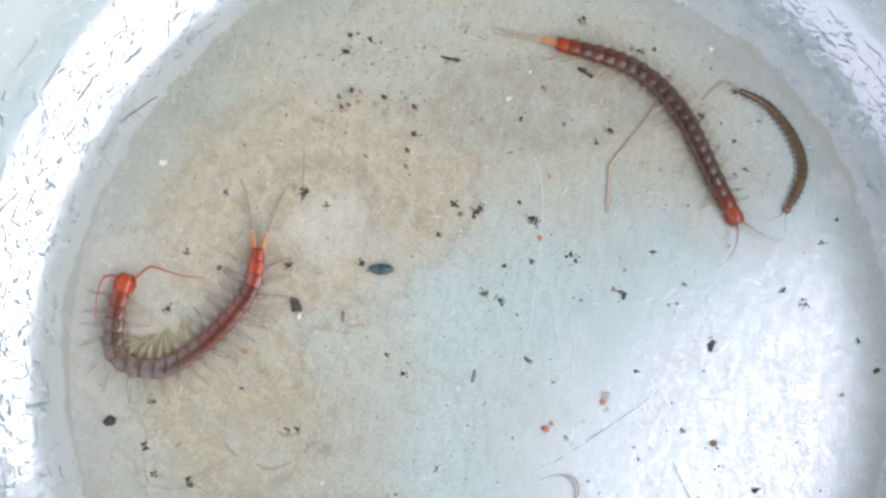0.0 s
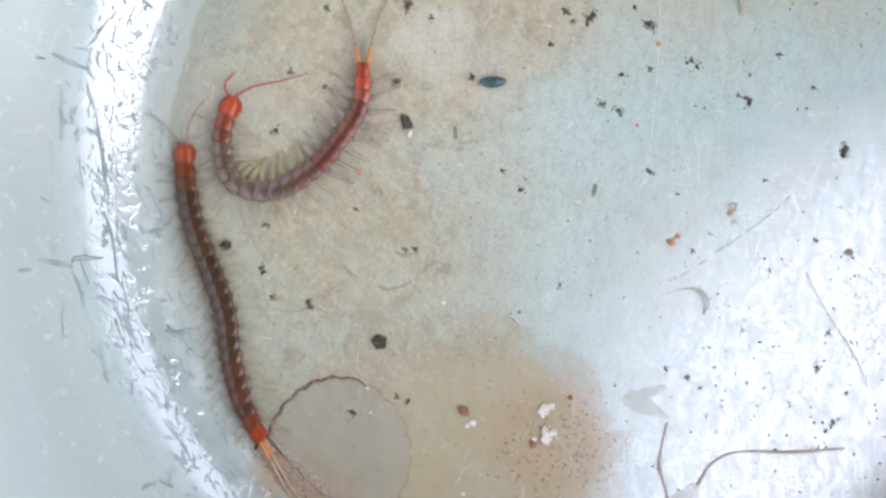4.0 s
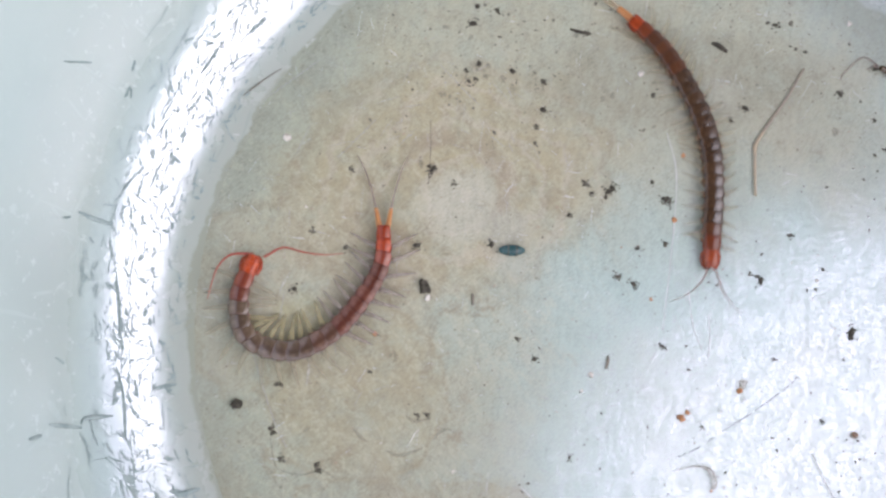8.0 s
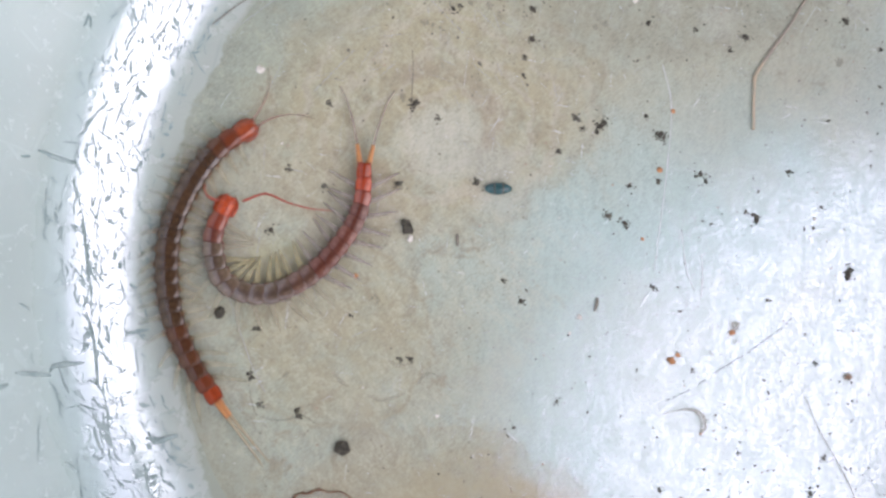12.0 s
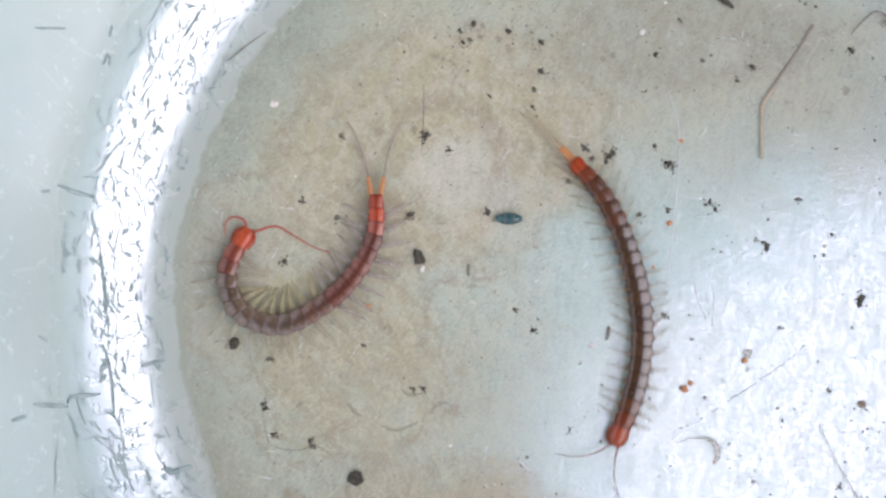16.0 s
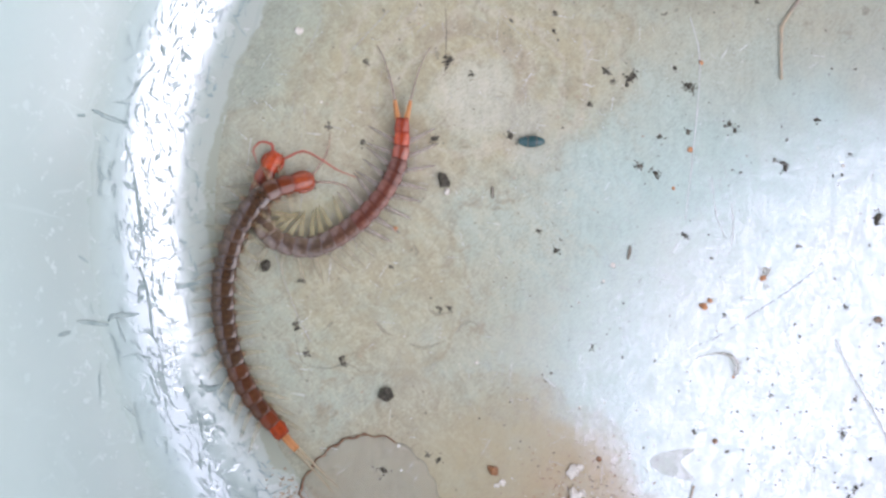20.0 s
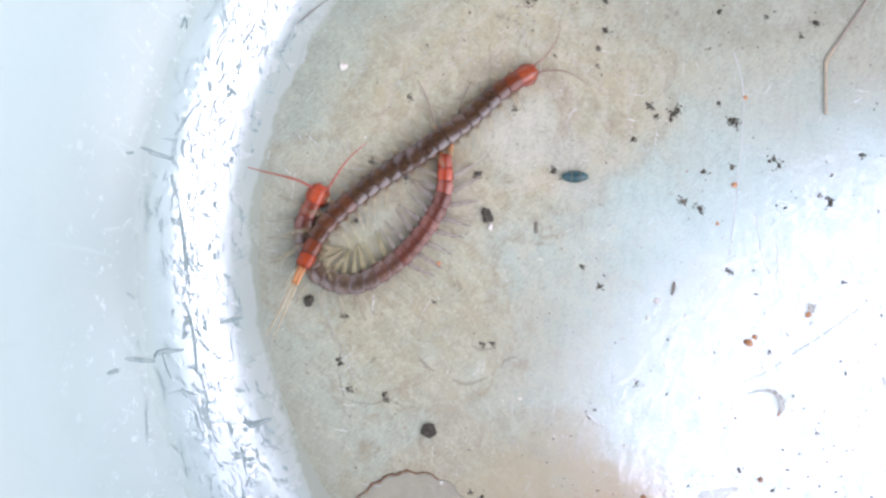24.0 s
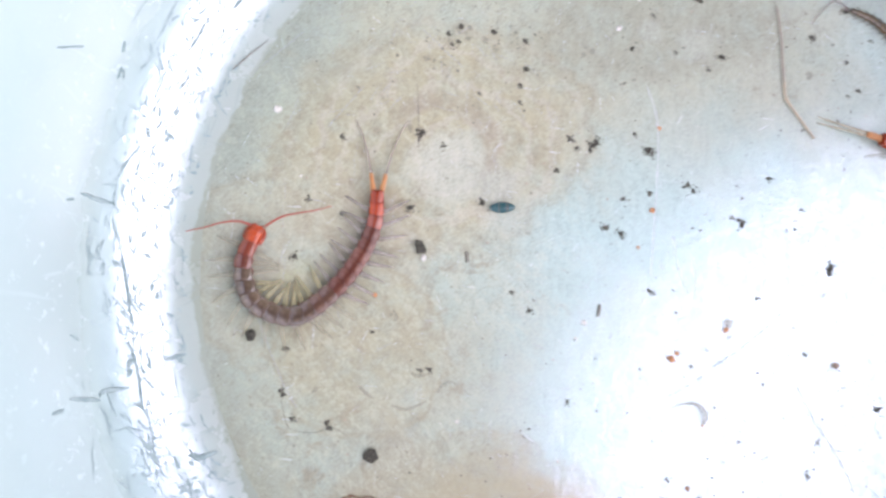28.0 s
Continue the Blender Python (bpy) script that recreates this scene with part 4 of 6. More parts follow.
for points, fine_cut in ((((10.9, 59.2), (13.5, 47.2), (12.2, 28.9), (8.1, -1.4)), False), (((16.4, 10.6), (17.6, -0.3), (20.1, -7.0)), False), (((22.4, 3.6), (22.6, -3.0), (22.0, -9.5)), False),
                         (((-79, 60), (-90, 48)), True), (((-113, -8), (-106, -28), (-102, -36)), True), (((-118, 60), (-96, 78)), True), (((-60, 78), (-48, 66)), True)):
    line = smooth_line([Vector((x, y, 0.01)) * MM for x, y in points], 26)
    wide = [MM * (0.08 if fine_cut else 0.1 + 0.3 * abs(noise.noise(Vector((i * 0.4, points[0][0], 0))))) for i in range(26)]
    part("scratch", tube(line, wide, 6, 0.3), FAINT_SCRATCH if fine_cut else SCRATCH, TUB, "thin white scratch")

# a dull crooked score in the gloss, broken into short pieces
SCORE = smooth_line([Vector((x, y, 0.01)) * MM for x, y in ((10.5, -38.9), (14.1, -37.7), (19.2, -35.3), (27.0, -30.3), (34.6, -25.9), (42.0, -21.0), (46.0, -18.2), (50.0, -14.6))], 90)
for first, last in ((4, 9), (11, 14), (16, 25), (29, 33), (36, 52), (53, 70), (72, 80), (81, 89)):
    wide = [MM * (0.14 + 0.3 * abs(noise.noise(Vector((i * 0.5, 2, 0))))) for i in range(first, last)]
    part("scratch", tube(SCORE[first:last], wide, 6, 0.3), DULL_SCORE, TUB, "dull grey scratch")


def scratch_field():
    """Bundles of fine white scratches in the floor, too many to count."""
    rng = random.Random(17)
    verts, faces = [], []
    for n, x0, y0, sx, sy, way, loose, low, high in ((26, 17, 1, 5, 11, 1.65, 0.16, 2.5, 9), (38, 57, 4, 12, 13, 1.15, 0.25, 2, 8), (30, -12, -22, 13, 8, 0.1, 0.3, 2, 7),
                                                     (34, 28, -22, 22, 14, 0.6, 0.4, 1.5, 7), (26, -70, 64, 20, 12, 0.75, 0.5, 3, 10), (22, -42, 60, 14, 9, 2.3, 0.5, 3, 9),
                                                     (30, -100, 30, 14, 34, 1.45, 0.2, 3, 12), (40, 0, 20, 60, 50, 1.5, 1.0, 1.5, 7)):
        for _ in range(n):
            x, y, a, long, thick = rng.gauss(x0, sx), rng.gauss(y0, sy), rng.gauss(way, loose), rng.uniform(low, high), rng.uniform(0.025, 0.085)
            if math.hypot(x, y) > 122:
                continue
            first, bend = len(verts), rng.gauss(0, 0.06)
            for k in range(6):
                u = k / 5 - 0.5
                px, py = x + long * (u * math.cos(a) - bend * u * u * math.sin(a)), y + long * (u * math.sin(a) + bend * u * u * math.cos(a))
                w = thick * (1 - (2 * u) ** 2 * 0.85) * rng.uniform(0.5, 1.3)
                verts += [Vector((px - w * math.sin(a), py + w * math.cos(a), 0.025)) * MM, Vector((px + w * math.sin(a), py - w * math.cos(a), 0.025)) * MM]
            faces += [(first + 2 * k, first + 2 * k + 1, first + 2 * k + 3, first + 2 * k + 2) for k in range(5)]
    mesh = bpy.data.meshes.new("fine_scratching")
    mesh.from_pydata(verts, [], faces)
    mesh.materials.append(FAINT_SCRATCH)
    ob = tagged(new("fine_scratching", mesh), "bundles of fine white scratches in the tub floor", kind="stuff")
    ob.parent = TUB


scratch_field()


def capsule():
    base = tagged(new("teal_seed"), "shiny dark teal seed-like shell on the tub floor", "seed")
    base.location = (-37.9 * MM, 21.4 * MM, 0)
    rings = []
    for k in range(9):
        u = k / 8
        r = 1.75 * max(0.12, math.sin(math.pi * (0.06 + 0.88 * u))) ** 0.6
        rings.append([Vector(((u - 0.5) * 7.6, r * math.cos(a), 1.25 + r * 0.75 * math.sin(a))) * MM for a in (2 * math.pi * i / 12 for i in range(12))])
    part("shell", skin(bmesh.new(), rings), TEAL, base)
    for x in (-1.2, 1.3):
        ring = [Vector((x, 1.72 * math.cos(a), 1.25 + 1.3 * math.sin(a))) * MM for a in (math.pi * i / 9 for i in range(10))]
        part("band", tube(ring, [0.16 * MM] * 10, 6), GREY_DIRT, base, "dark band")


capsule()
TWIG_MID = Vector((40.2, 58.5, 0)) * MM
twig_line = smooth_line([Vector((x, y, 0.6)) * MM - TWIG_MID for x, y in TWIG], 41)
TWIG_OB = part("dry_twig", tube(twig_line, [MM * (float(np.interp(i, (0, 12, 22, 25, 29, 40), (0.3, 0.46, 0.5, 0.68, 0.5, 0.44))) + 0.04 * math.sin(i * 2.3)) for i in range(41)], 8, 0.8), STRAW)
TWIG_OB.data.materials.append(GREY_TWIG)
# the upper part is greyed: its shadow side is put into the colour
for face in TWIG_OB.data.polygons:
    face.material_index = 1 if face.center.y > 2.5 * MM else 0
tagged(TWIG_OB, "bent tan dry twig lying on the tub floor", "twig")


def slime():
    base = tagged(new("dried_slime_patch"), "grey dried slime film with a scalloped brown rim beside the wall", "slime patch")
    mid = Vector((-86, -84.5, 0))
    base.location = mid * MM
    ring = []
    for k in range(120):
        a = 2 * math.pi * k / 120
        wave = 1 + 0.045 * abs(math.sin(a * 11 + 0.7 * math.sin(3 * a))) + 0.03 * noise.noise(Vector((math.cos(a) * 2, math.sin(a) * 2, 0)))
        p = Vector((19.8 * math.cos(a) * wave, 21.2 * math.sin(a) * wave, 0)) + mid
        ring.append(p * min(1.0, 131.5 / p.length) - mid)
    def z(p):
        q = p + mid
        return ground_z(math.hypot(q.x, q.y))
    rings = [[Vector((p.x * g, p.y * g, z(p * g) + h)) * MM for p in ring] for g, h in ((1, 0.02), (1, 0.3), (0.93, 0.4), (0.6, 0.4), (0.15, 0.4), (0.01, 0.4))]
    part("film", skin(bmesh.new(), rings, False), FILM, base, "grey translucent film")
    rim = ring[22:66]
    wide = [MM * (0.14 + 0.5 * abs(noise.noise(Vector((i * 0.5, 7, 0)))) + 0.1 * abs(math.sin(i * 0.9))) for i in range(len(rim))]
    part("rim", tube([Vector((p.x, p.y, z(p) + 0.45)) * MM for p in rim], wide, 6, 0.6), CRUST, base, "dark brown dried rim")
    for first, last in ((0, 23), (66, 84), (106, 120)):
        rim = ring[first:last]
        part("rim", tube([Vector((p.x, p.y, z(p) + 0.42)) * MM for p in rim], [0.22 * MM] * len(rim), 6, 0.5), WISP, base, "faint dried rim")
    for first, last in ((95, 106), (84, 90)):
        rim = ring[first:last]
        wide = [MM * (0.35 + 0.6 * abs(noise.noise(Vector((i * 0.8, first, 0))))) for i in range(len(rim))]
        part("rim", tube([Vector((p.x, p.y, z(p) + 0.45)) * MM for p in rim], wide, 6, 0.6), CRUST, base, "dark brown dried rim")


slime()


def grains(name, n, seed, where, sizes, materials, label):
    """Loose grains that nobody could count, as one object."""
    rng = random.Random(seed)
    verts, faces, slots = [], [], []
    for _ in range(n):
        x, y = where(rng)
        r = math.hypot(x, y)
        if r > 128:
            if r > 141:
                continue
        s, slot = rng.uniform(*sizes), rng.randrange(len(materials))
        first, turn = len(verts), rng.uniform(0, 6.28)
        for k in range(5):
            a = turn + k * 1.2566
            e = s * rng.uniform(0.6, 1.3)
            verts.append(Vector((x + e * math.cos(a), y + e * math.sin(a) * 0.7, ground_z(r) + 0.02)) * MM)
        verts.append(Vector((x, y, ground_z(r) + s * 0.8)) * MM)
        for k in range(5):
            faces.append((first + k, first + (k + 1) % 5, first + 5))
            slots.append(slot)
    mesh = bpy.data.meshes.new(name)
    mesh.from_pydata(verts, [], faces)
    for m in materials:
        mesh.materials.append(m)
    mesh.polygons.foreach_set("material_index", slots)
    return tagged(new(name, mesh), label, "grit", kind="stuff")


def round_about(x, y, sx, sy):
    return lambda rng: (rng.gauss(x, sx), rng.gauss(y, sy))


def anywhere(rng):
    a, r = rng.uniform(0, 2 * math.pi), 127 * math.sqrt(rng.random())
    return r * math.cos(a), r * math.sin(a)


def along_wall(rng):
    a, r = math.radians(rng.gauss(226, 4.6)), rng.gauss(134, 2.3)
    return r * math.cos(a), r * math.sin(a)


SPOTS = (*DARK_A, *DARK_B, *DARK_C, *DARK_D, *DARK_E)


def by_crumbs(rng):
    x, y, s = SPOTS[rng.randrange(len(SPOTS))]
    return rng.gauss(x, s * 0.55), rng.gauss(y, s * 0.5)


grains("soil_grit", 1100, 21, by_crumbs, (0.12, 0.5), (BLACK_DIRT, GREY_DIRT), "fine black soil grit round the larger crumbs")
grains("fine_grit", 420, 3, anywhere, (0.15, 0.42), (BLACK_DIRT, GREY_DIRT, TAN_DIRT), "fine dark grit scattered over the tub floor")
grains("fine_grit", 170, 13, round_about(-35, 84, 38, 15), (0.12, 0.45), (BLACK_DIRT, GREY_DIRT, GREY_DIRT), "fine dark grit along the dirty edge of the floor")
grains("pale_grit", 160, 4, anywhere, (0.1, 0.3), (WHITE_DIRT,), "fine white grit scattered over the tub floor")
grains("silt_grains", 520, 6, round_about(-24, -85, 11, 9), (0.1, 0.42), (TAN_DIRT, TAN_DIRT, GREY_DIRT, BROWN_DIRT, WHITE_DIRT), "tan and rusty grains in the silt stain")
grains("silt_grains", 2800, 8, along_wall, (0.1, 0.55), (TAN_DIRT, PALE_HUSK, PALE_STRAW, PALE_STRAW), "pinkish tan grains washed against the wall foot")
grains("fine_grit", 150, 15, round_about(45, 88, 35, 14), (0.1, 0.4), (BLACK_DIRT, GREY_DIRT, GREY_DIRT), "fine dark grit along the dirty edge of the floor")
grains("fine_grit", 160, 9, round_about(60, -70, 28, 22), (0.2, 0.6), (GREY_DIRT, BLACK_DIRT), "fine dark grit scattered over the tub floor")


# ---- the centipedes ----
def lobe(width, length, top, low, nose=0.75, tail=0.85, sides=14, steps=9):
    """A rounded plate, domed above and flat below, along y (mm)."""
    rings = []
    for k in range(steps):
        u = (0, 0.03, 0.12, 0.3, 0.5, 0.7, 0.88, 0.97, 1)[k]
        y = (u - 0.5) * length
        full = (1 - (2 * u - 1) ** 4 * (1 - (nose if u > 0.5 else tail)))
        end = 0.9 if k in (0, steps - 1) else 1.0
        ring = []
        for i in range(sides):
            a = 2 * math.pi * i / sides
            c, s = math.cos(a), math.sin(a)
            x = math.copysign(abs(c) ** 0.95, c) * width / 2 * full * (0.95 if end < 1 else 1)
            z = math.copysign(abs(s) ** 0.95, s) * (top if s > 0 else low) * full * end
            ring.append(Vector((x, y, z)) * MM)
        rings.append(ring)
    return skin(bmesh.new(), rings)


def shoulder(x):
    """Height of a back plate from its middle (0) to its rim (1): two even slopes from a blunt ridge, then a rounded rim."""
    return 1 - 0.26 * x ** 1.22 - 0.30 * max(0.0, x - 0.6) ** 1.35 - 0.25 * max(0.0, (x - 0.93) / 0.07) ** 2


def plate(width, length, top, low, nose=0.92, tail=0.97, sides=32):
    """A back plate along y (mm): ridged on top, sloping to both sides, its hind edge raised over the next plate."""
    rings = []
    for u, end in ((0, 0.93), (0.025, 0.98), (0.1, 1.0), (0.3, 1.0), (0.55, 1.0), (0.8, 0.98), (0.93, 0.93), (1, 0.82)):
        y = (u - 0.5) * length
        full = 0.93 - abs(2 * u - 1) ** 3 * (1 - (nose if u > 0.5 else tail)) + 0.13 * math.sin(math.pi * min(1, u * 1.45)) ** 0.8
        rise = (0.5 - u) * 0.14 * top
        ring = []
        for i in range(sides):
            a = 2 * math.pi * i / sides
            c, s = math.cos(a), math.sin(a)
            x = math.copysign(abs(c) ** 0.85, c)
            z = shoulder(abs(x)) * top if s > 0 else -low * abs(s) ** 0.8
            ring.append(Vector((x * width / 2 * full * (0.96 if end < 0.9 else 1), y, z * end + rise)) * MM)
        rings.append(ring)
    return skin(bmesh.new(), rings)


def leg_mesh(side, size, back, reach=1.0, thick=1.0):
    """A jointed leg: thick near the body, three thinner joints and a claw."""
    pts = [Vector((side * (2 + (x - 2) * reach), y * back * reach, z)) * MM * size for x, y, z in ((2.0, 0, -0.7), (3.4, -0.3, 0.0), (4.9, -0.9, 0.0), (6.6, -1.7, -0.7), (8.0, -2.4, -1.5), (9.2, -2.9, -2.1))]
    pts = smooth_line(pts, 16)
    wide = np.interp(range(16), (0, 3, 4, 6, 7, 8, 10, 11, 12, 15), (0.52, 0.58, 0.44, 0.5, 0.34, 0.4, 0.34, 0.22, 0.26, 0.07))
    return tube(pts, [MM * size * thick * float(w) for w in wide], 7)


SEGMENTS = 21


def centipede(label, scale, hues, leg_hues, head_hue, feeler_hue, feeler_links, splay, hind=None, flank=PLEURA, reach=1.0, stub=None, girth=1.0):
    """root > head (> poison claws, feelers, eyes), 21 segments (> membranes, legs), last legs. hues: the shell of each segment."""
    def sweep(n, side):
        """How far a leg leans back: that of a resting animal stands out and fans at random."""
        lean = 0.3 if n < 3 else 1.0 if n < 16 else 1.0 + 0.45 * (n - 15)
        return lean * (0.35 if side > 0 else 0.6) + 0.3 * math.sin(n * 2.3 + side) if feeler_links else lean

    root = tagged(new("centipede"), label, "centipede")
    head = part("head", lobe(5.6 * scale * girth, 7.0 * scale, 1.6 * scale, 1.2 * scale, 0.6, 0.92, 18), head_hue, root, "shiny red head shield")
    for side in (-1, 1):
        claw = smooth_line([Vector((side * x, y, z)) * MM * scale for x, y, z in ((2.1, -1.5, -0.9), (2.6, 0.6, -1.1), (2.2, 2.6, -1.2), (0.8, 4.1, -1.2))], 9)
        part("poison_claw", tube(claw, [MM * scale * r for r in (0.8, 0.85, 0.8, 0.72, 0.6, 0.46, 0.32, 0.2, 0.06)], 7), head_hue, head)
        for k in range(2):
            bm = bmesh.new()
            bmesh.ops.create_icosphere(bm, subdivisions=1, radius=0.26 * MM * scale)
            eye = part("eye", bm, EYE, head)
            eye.location = Vector((side * (1.9 - 0.25 * k), 1.9 + 0.55 * k, 0.8)) * MM * scale
        if not feeler_links:
            pts = smooth_line([Vector((side * x, y, z)) * MM * scale for x, y, z in ((0, 0, 0), (0.6, 4.0, 0.7), (2.2, 8.2, 0.6), (4.8, 11.8, -0.1), (8.0, 14.4, -0.9))], 16)
            ob = part("feeler", tube(pts, [MM * scale * float(np.interp(i, (0, 15), (0.42, 0.08))) for i in range(16)], 7), feeler_hue, head, "thin jointed feeler")
            ob.location = Vector((side * 1.0, 2.9, 0.1)) * MM * scale
    made = []
    for n in range(SEGMENTS):
        u = n / (SEGMENTS - 1)
        wide = scale * float(np.interp(u, (0, 0.1, 0.5, 0.85, 1), (5.5, 6.3, 6.7, 5.7, 4.5) if scale > 0.6 else (6.0, 6.9, 7.0, 5.0, 3.4))) * girth
        seg = part("segment", plate(wide, (4.8 if scale > 0.6 else 6.8) * scale, 1.9 * scale, 1.5 * scale), hues[n], root)
        for side in (-1, 1):
            bm = lobe(1.3 * scale, 3.1 * scale, 0.75 * scale, 0.8 * scale, 0.35, 0.5, 8)
            mem = part("side_membrane", bm, (RED_PLEURA if flank is PLEURA and side > 0 else flank) if 1 < n < 19 else hues[n], seg)
            mem.location = Vector((side * (wide / scale / 2 - 0.4), 0.3, -0.45)) * MM * scale
            if n < SEGMENTS - 1:
                leg = part("leg", leg_mesh(side, scale, sweep(n, side), reach, 1.6 if reach > 0.9 else 1.0), leg_hues(n, side), seg)
                if stub:
                    leg.data.materials.append(stub)
                    for face in leg.data.polygons:
                        face.material_index = 1 if abs(face.center.x) < 3.6 * MM * scale else 0
                leg.location = Vector((side * (wide / 2 - 2.6 * scale), 0, 0)) * MM
        made.append(seg)
    off, tip_hue = (1.1, GREY_TIP) if splay > 0.2 else (0.38, TAN_TIP)
    for side in (() if scale < 0.6 else (-1, 1)):
        base = smooth_line([Vector((side * x, y, z)) * MM * scale for x, y, z in ((off, -1.6, 0), (off + 1.6 * splay, -4.4, 0.5), (off + 3.2 * splay, -7.6, 0.3))], 7)
        last = part("last_leg", tube(base, [MM * scale * r for r in (0.8, 0.84, 0.8, 0.7, 0.66, 0.6, 0.52)], 8), hind or ORANGE_LEG, made[-1], "" if hind else "thick orange hind leg")
        tip = smooth_line([Vector((side * x, y, z)) * MM * scale for x, y, z in ((off + 3.2 * splay, -7.6, 0.3), (off + 7 * splay, -13.5, -0.6), (off + 13 * splay, -20, -1.4), (off + 19 * splay, -24, -1.7))], 9)
        part("leg_tip", tube(tip, [MM * scale * float(np.interp(i, (0, 8), (0.52, 0.14))) for i in range(9)], 7), tip_hue, last, "thin tapering end")
    links = {}
    for name in (("left", "right") if feeler_links else ()):
        links[name] = []
        for k in range(feeler_links):
            r = float(np.interp(k, (0, feeler_links - 1), (0.42, 0.14)))
            bm = tube([(0, -1.35 * MM, 0), (0, -0.6 * MM, 0), (0, 0.6 * MM, 0), (0, 1.35 * MM, 0)], [MM * r * q for q in (0.8, 1, 0.95, 0.75)], 7)
            links[name].append(part("feeler_joint", bm, feeler_hue, root, "thin red feeler joint"))
    return root, head, made, links


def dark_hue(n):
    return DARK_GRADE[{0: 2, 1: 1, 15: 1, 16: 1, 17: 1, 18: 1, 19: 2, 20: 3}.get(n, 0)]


def red_hue(n):
    return RED_GRADE[{0: 2, 1: 1, 18: 2, 19: 3, 20: 3}[n]] if n in (0, 1, 18, 19, 20) else OLIVE_GRADE[0 if 2 <= n <= 8 else 1 if n == 9 else 2 if n in (10, 11) else 3]


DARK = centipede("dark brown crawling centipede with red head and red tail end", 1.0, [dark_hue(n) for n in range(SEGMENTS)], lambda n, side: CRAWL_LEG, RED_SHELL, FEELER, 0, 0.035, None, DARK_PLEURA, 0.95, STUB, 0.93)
CURLED = centipede("curled reddish brown centipede with scarlet head and tail end", 1.0, [red_hue(n) for n in range(SEGMENTS)],
                   lambda n, side: LEG if n > 11 else YELLOW_LEG if side > 0 and n > 2 else GHOST_LEG, SCARLET_SHELL, RED_FEELER, 12, 0.35, reach=1.18, girth=0.86)
SMALL = centipede("small thin brown centipede lying curved and still", 0.46, [SMALL_SHELL] * SEGMENTS, lambda n, side: GHOST_LEG, RED_GRADE[0], GREY_TIP, 0, 0.3, GREY_TIP, DARK_PLEURA, 0.55)


# ---- how the animals lie and move ----
TRACK, CURL, FEEL = {}, {}, {"left": {}, "right": {}}


def crawl(t, *points):
    """The line of the dark centipede's back at t, from head to tail, in mm."""
    TRACK[t] = fine(points)


def curl(t, *points):
    CURL[t] = fine(points)


def feel(t, name, *points):
    FEEL[name][t] = fine(points, 16.5)


LONG = 87.0


def fine(points, length=LONG, n=89):
    """The line as n points at even steps of a given whole length."""
    line = np.array([(p.x, p.y) for p in smooth_line([(x, y, 0) for x, y in points], 200)])
    s = np.r_[0, np.cumsum(np.hypot(*np.diff(line, axis=0).T))]
    q = np.linspace(0, s[-1], n)
    return np.stack([np.interp(q, s, line[:, 0]), np.interp(q, s, line[:, 1])], 1)


def on(line, q):
    """Points at the steps q (mm from the head) of a line, carried straight on past its ends."""
    s = np.linspace(0, LONG, len(line))
    out = np.stack([np.interp(q, s, line[:, 0]), np.interp(q, s, line[:, 1])], 1)
    step = LONG / (len(line) - 1)
    head, tail = (line[0] - line[3]) / (3 * step), (line[-1] - line[-4]) / (3 * step)
    out += np.outer(np.maximum(-q, 0), head) + np.outer(np.maximum(q - LONG, 0), tail)
    return out


def between(t, q):
    """The crawling body at t: it slides along its own track from one noted line to the next."""
    times = sorted(TRACK)
    k = max(0, min(len(times) - 2, int(np.searchsorted(times, t, side="right")) - 1))
    t0, t1 = times[k], times[k + 1]
    u = (t - t0) / (t1 - t0)
    a, b = TRACK[t0], TRACK[t1]
    gone = LONG * int(np.argmin(np.hypot(*(b - a[0]).T))) / (len(b) - 1)
    way = q - u * gone                      # step on the first line; on the second it is way + gone
    first, second = on(a, np.clip(way, 0, LONG)), on(b, np.clip(way + gone, 0, LONG))
    ahead = on(b, way + gone) + (a[0] - on(b, np.array([gone])))
    first = np.where((way < 0)[:, None], ahead, first)
    behind = on(a, way) + (b[-1] - on(a, np.array([LONG - gone])))
    second = np.where((way + gone > LONG)[:, None], behind, second)
    return (1 - u) * first + u * second


def frames_along(xy, z):
    """A pose for each joint of a body: y forwards, z away from the floor."""
    p = np.column_stack([xy, z])
    fwd = np.empty_like(p)
    fwd[1:-1], fwd[0], fwd[-1] = p[:-2] - p[2:], p[0] - p[1], p[-2] - p[-1]
    out = []
    for q, f in zip(p, fwd):
        r = math.hypot(q[0], q[1])
        slope = (ground_z(r + 1) - ground_z(r - 1)) / 2 * 0.8
        up = Vector((-q[0] / max(r, 1) * slope, -q[1] / max(r, 1) * slope, 1)).normalized()
        y = Vector(f).normalized()
        x = y.cross(up).normalized()
        up = x.cross(y)
        m = Matrix((x, y, up)).transposed().to_4x4()
        m.translation = Vector(q) * MM
        out.append(m)
    return out


JOINTS = np.array([3.0] + [7.3 + 3.86 * n for n in range(SEGMENTS)])


def dark_poses(t):
    xy = between(t, JOINTS)
    rest = between_curl(t, np.linspace(0, LONG, 60))
    near = np.min(np.hypot(xy[:, None, 0] - rest[None, :, 0], xy[:, None, 1] - rest[None, :, 1]), axis=1)
    lift = 4.0 * np.clip((8.5 - near) / 4.5, 0, 1) if t > 19 else np.zeros(len(xy))
    if t > 19:
        lift = np.convolve(np.pad(lift, 2, mode="edge"), [0.15, 0.22, 0.26, 0.22, 0.15], mode="valid")
    return frames_along(xy, np.array([ground_z(math.hypot(*p)) for p in xy]) + 2.3 + lift)


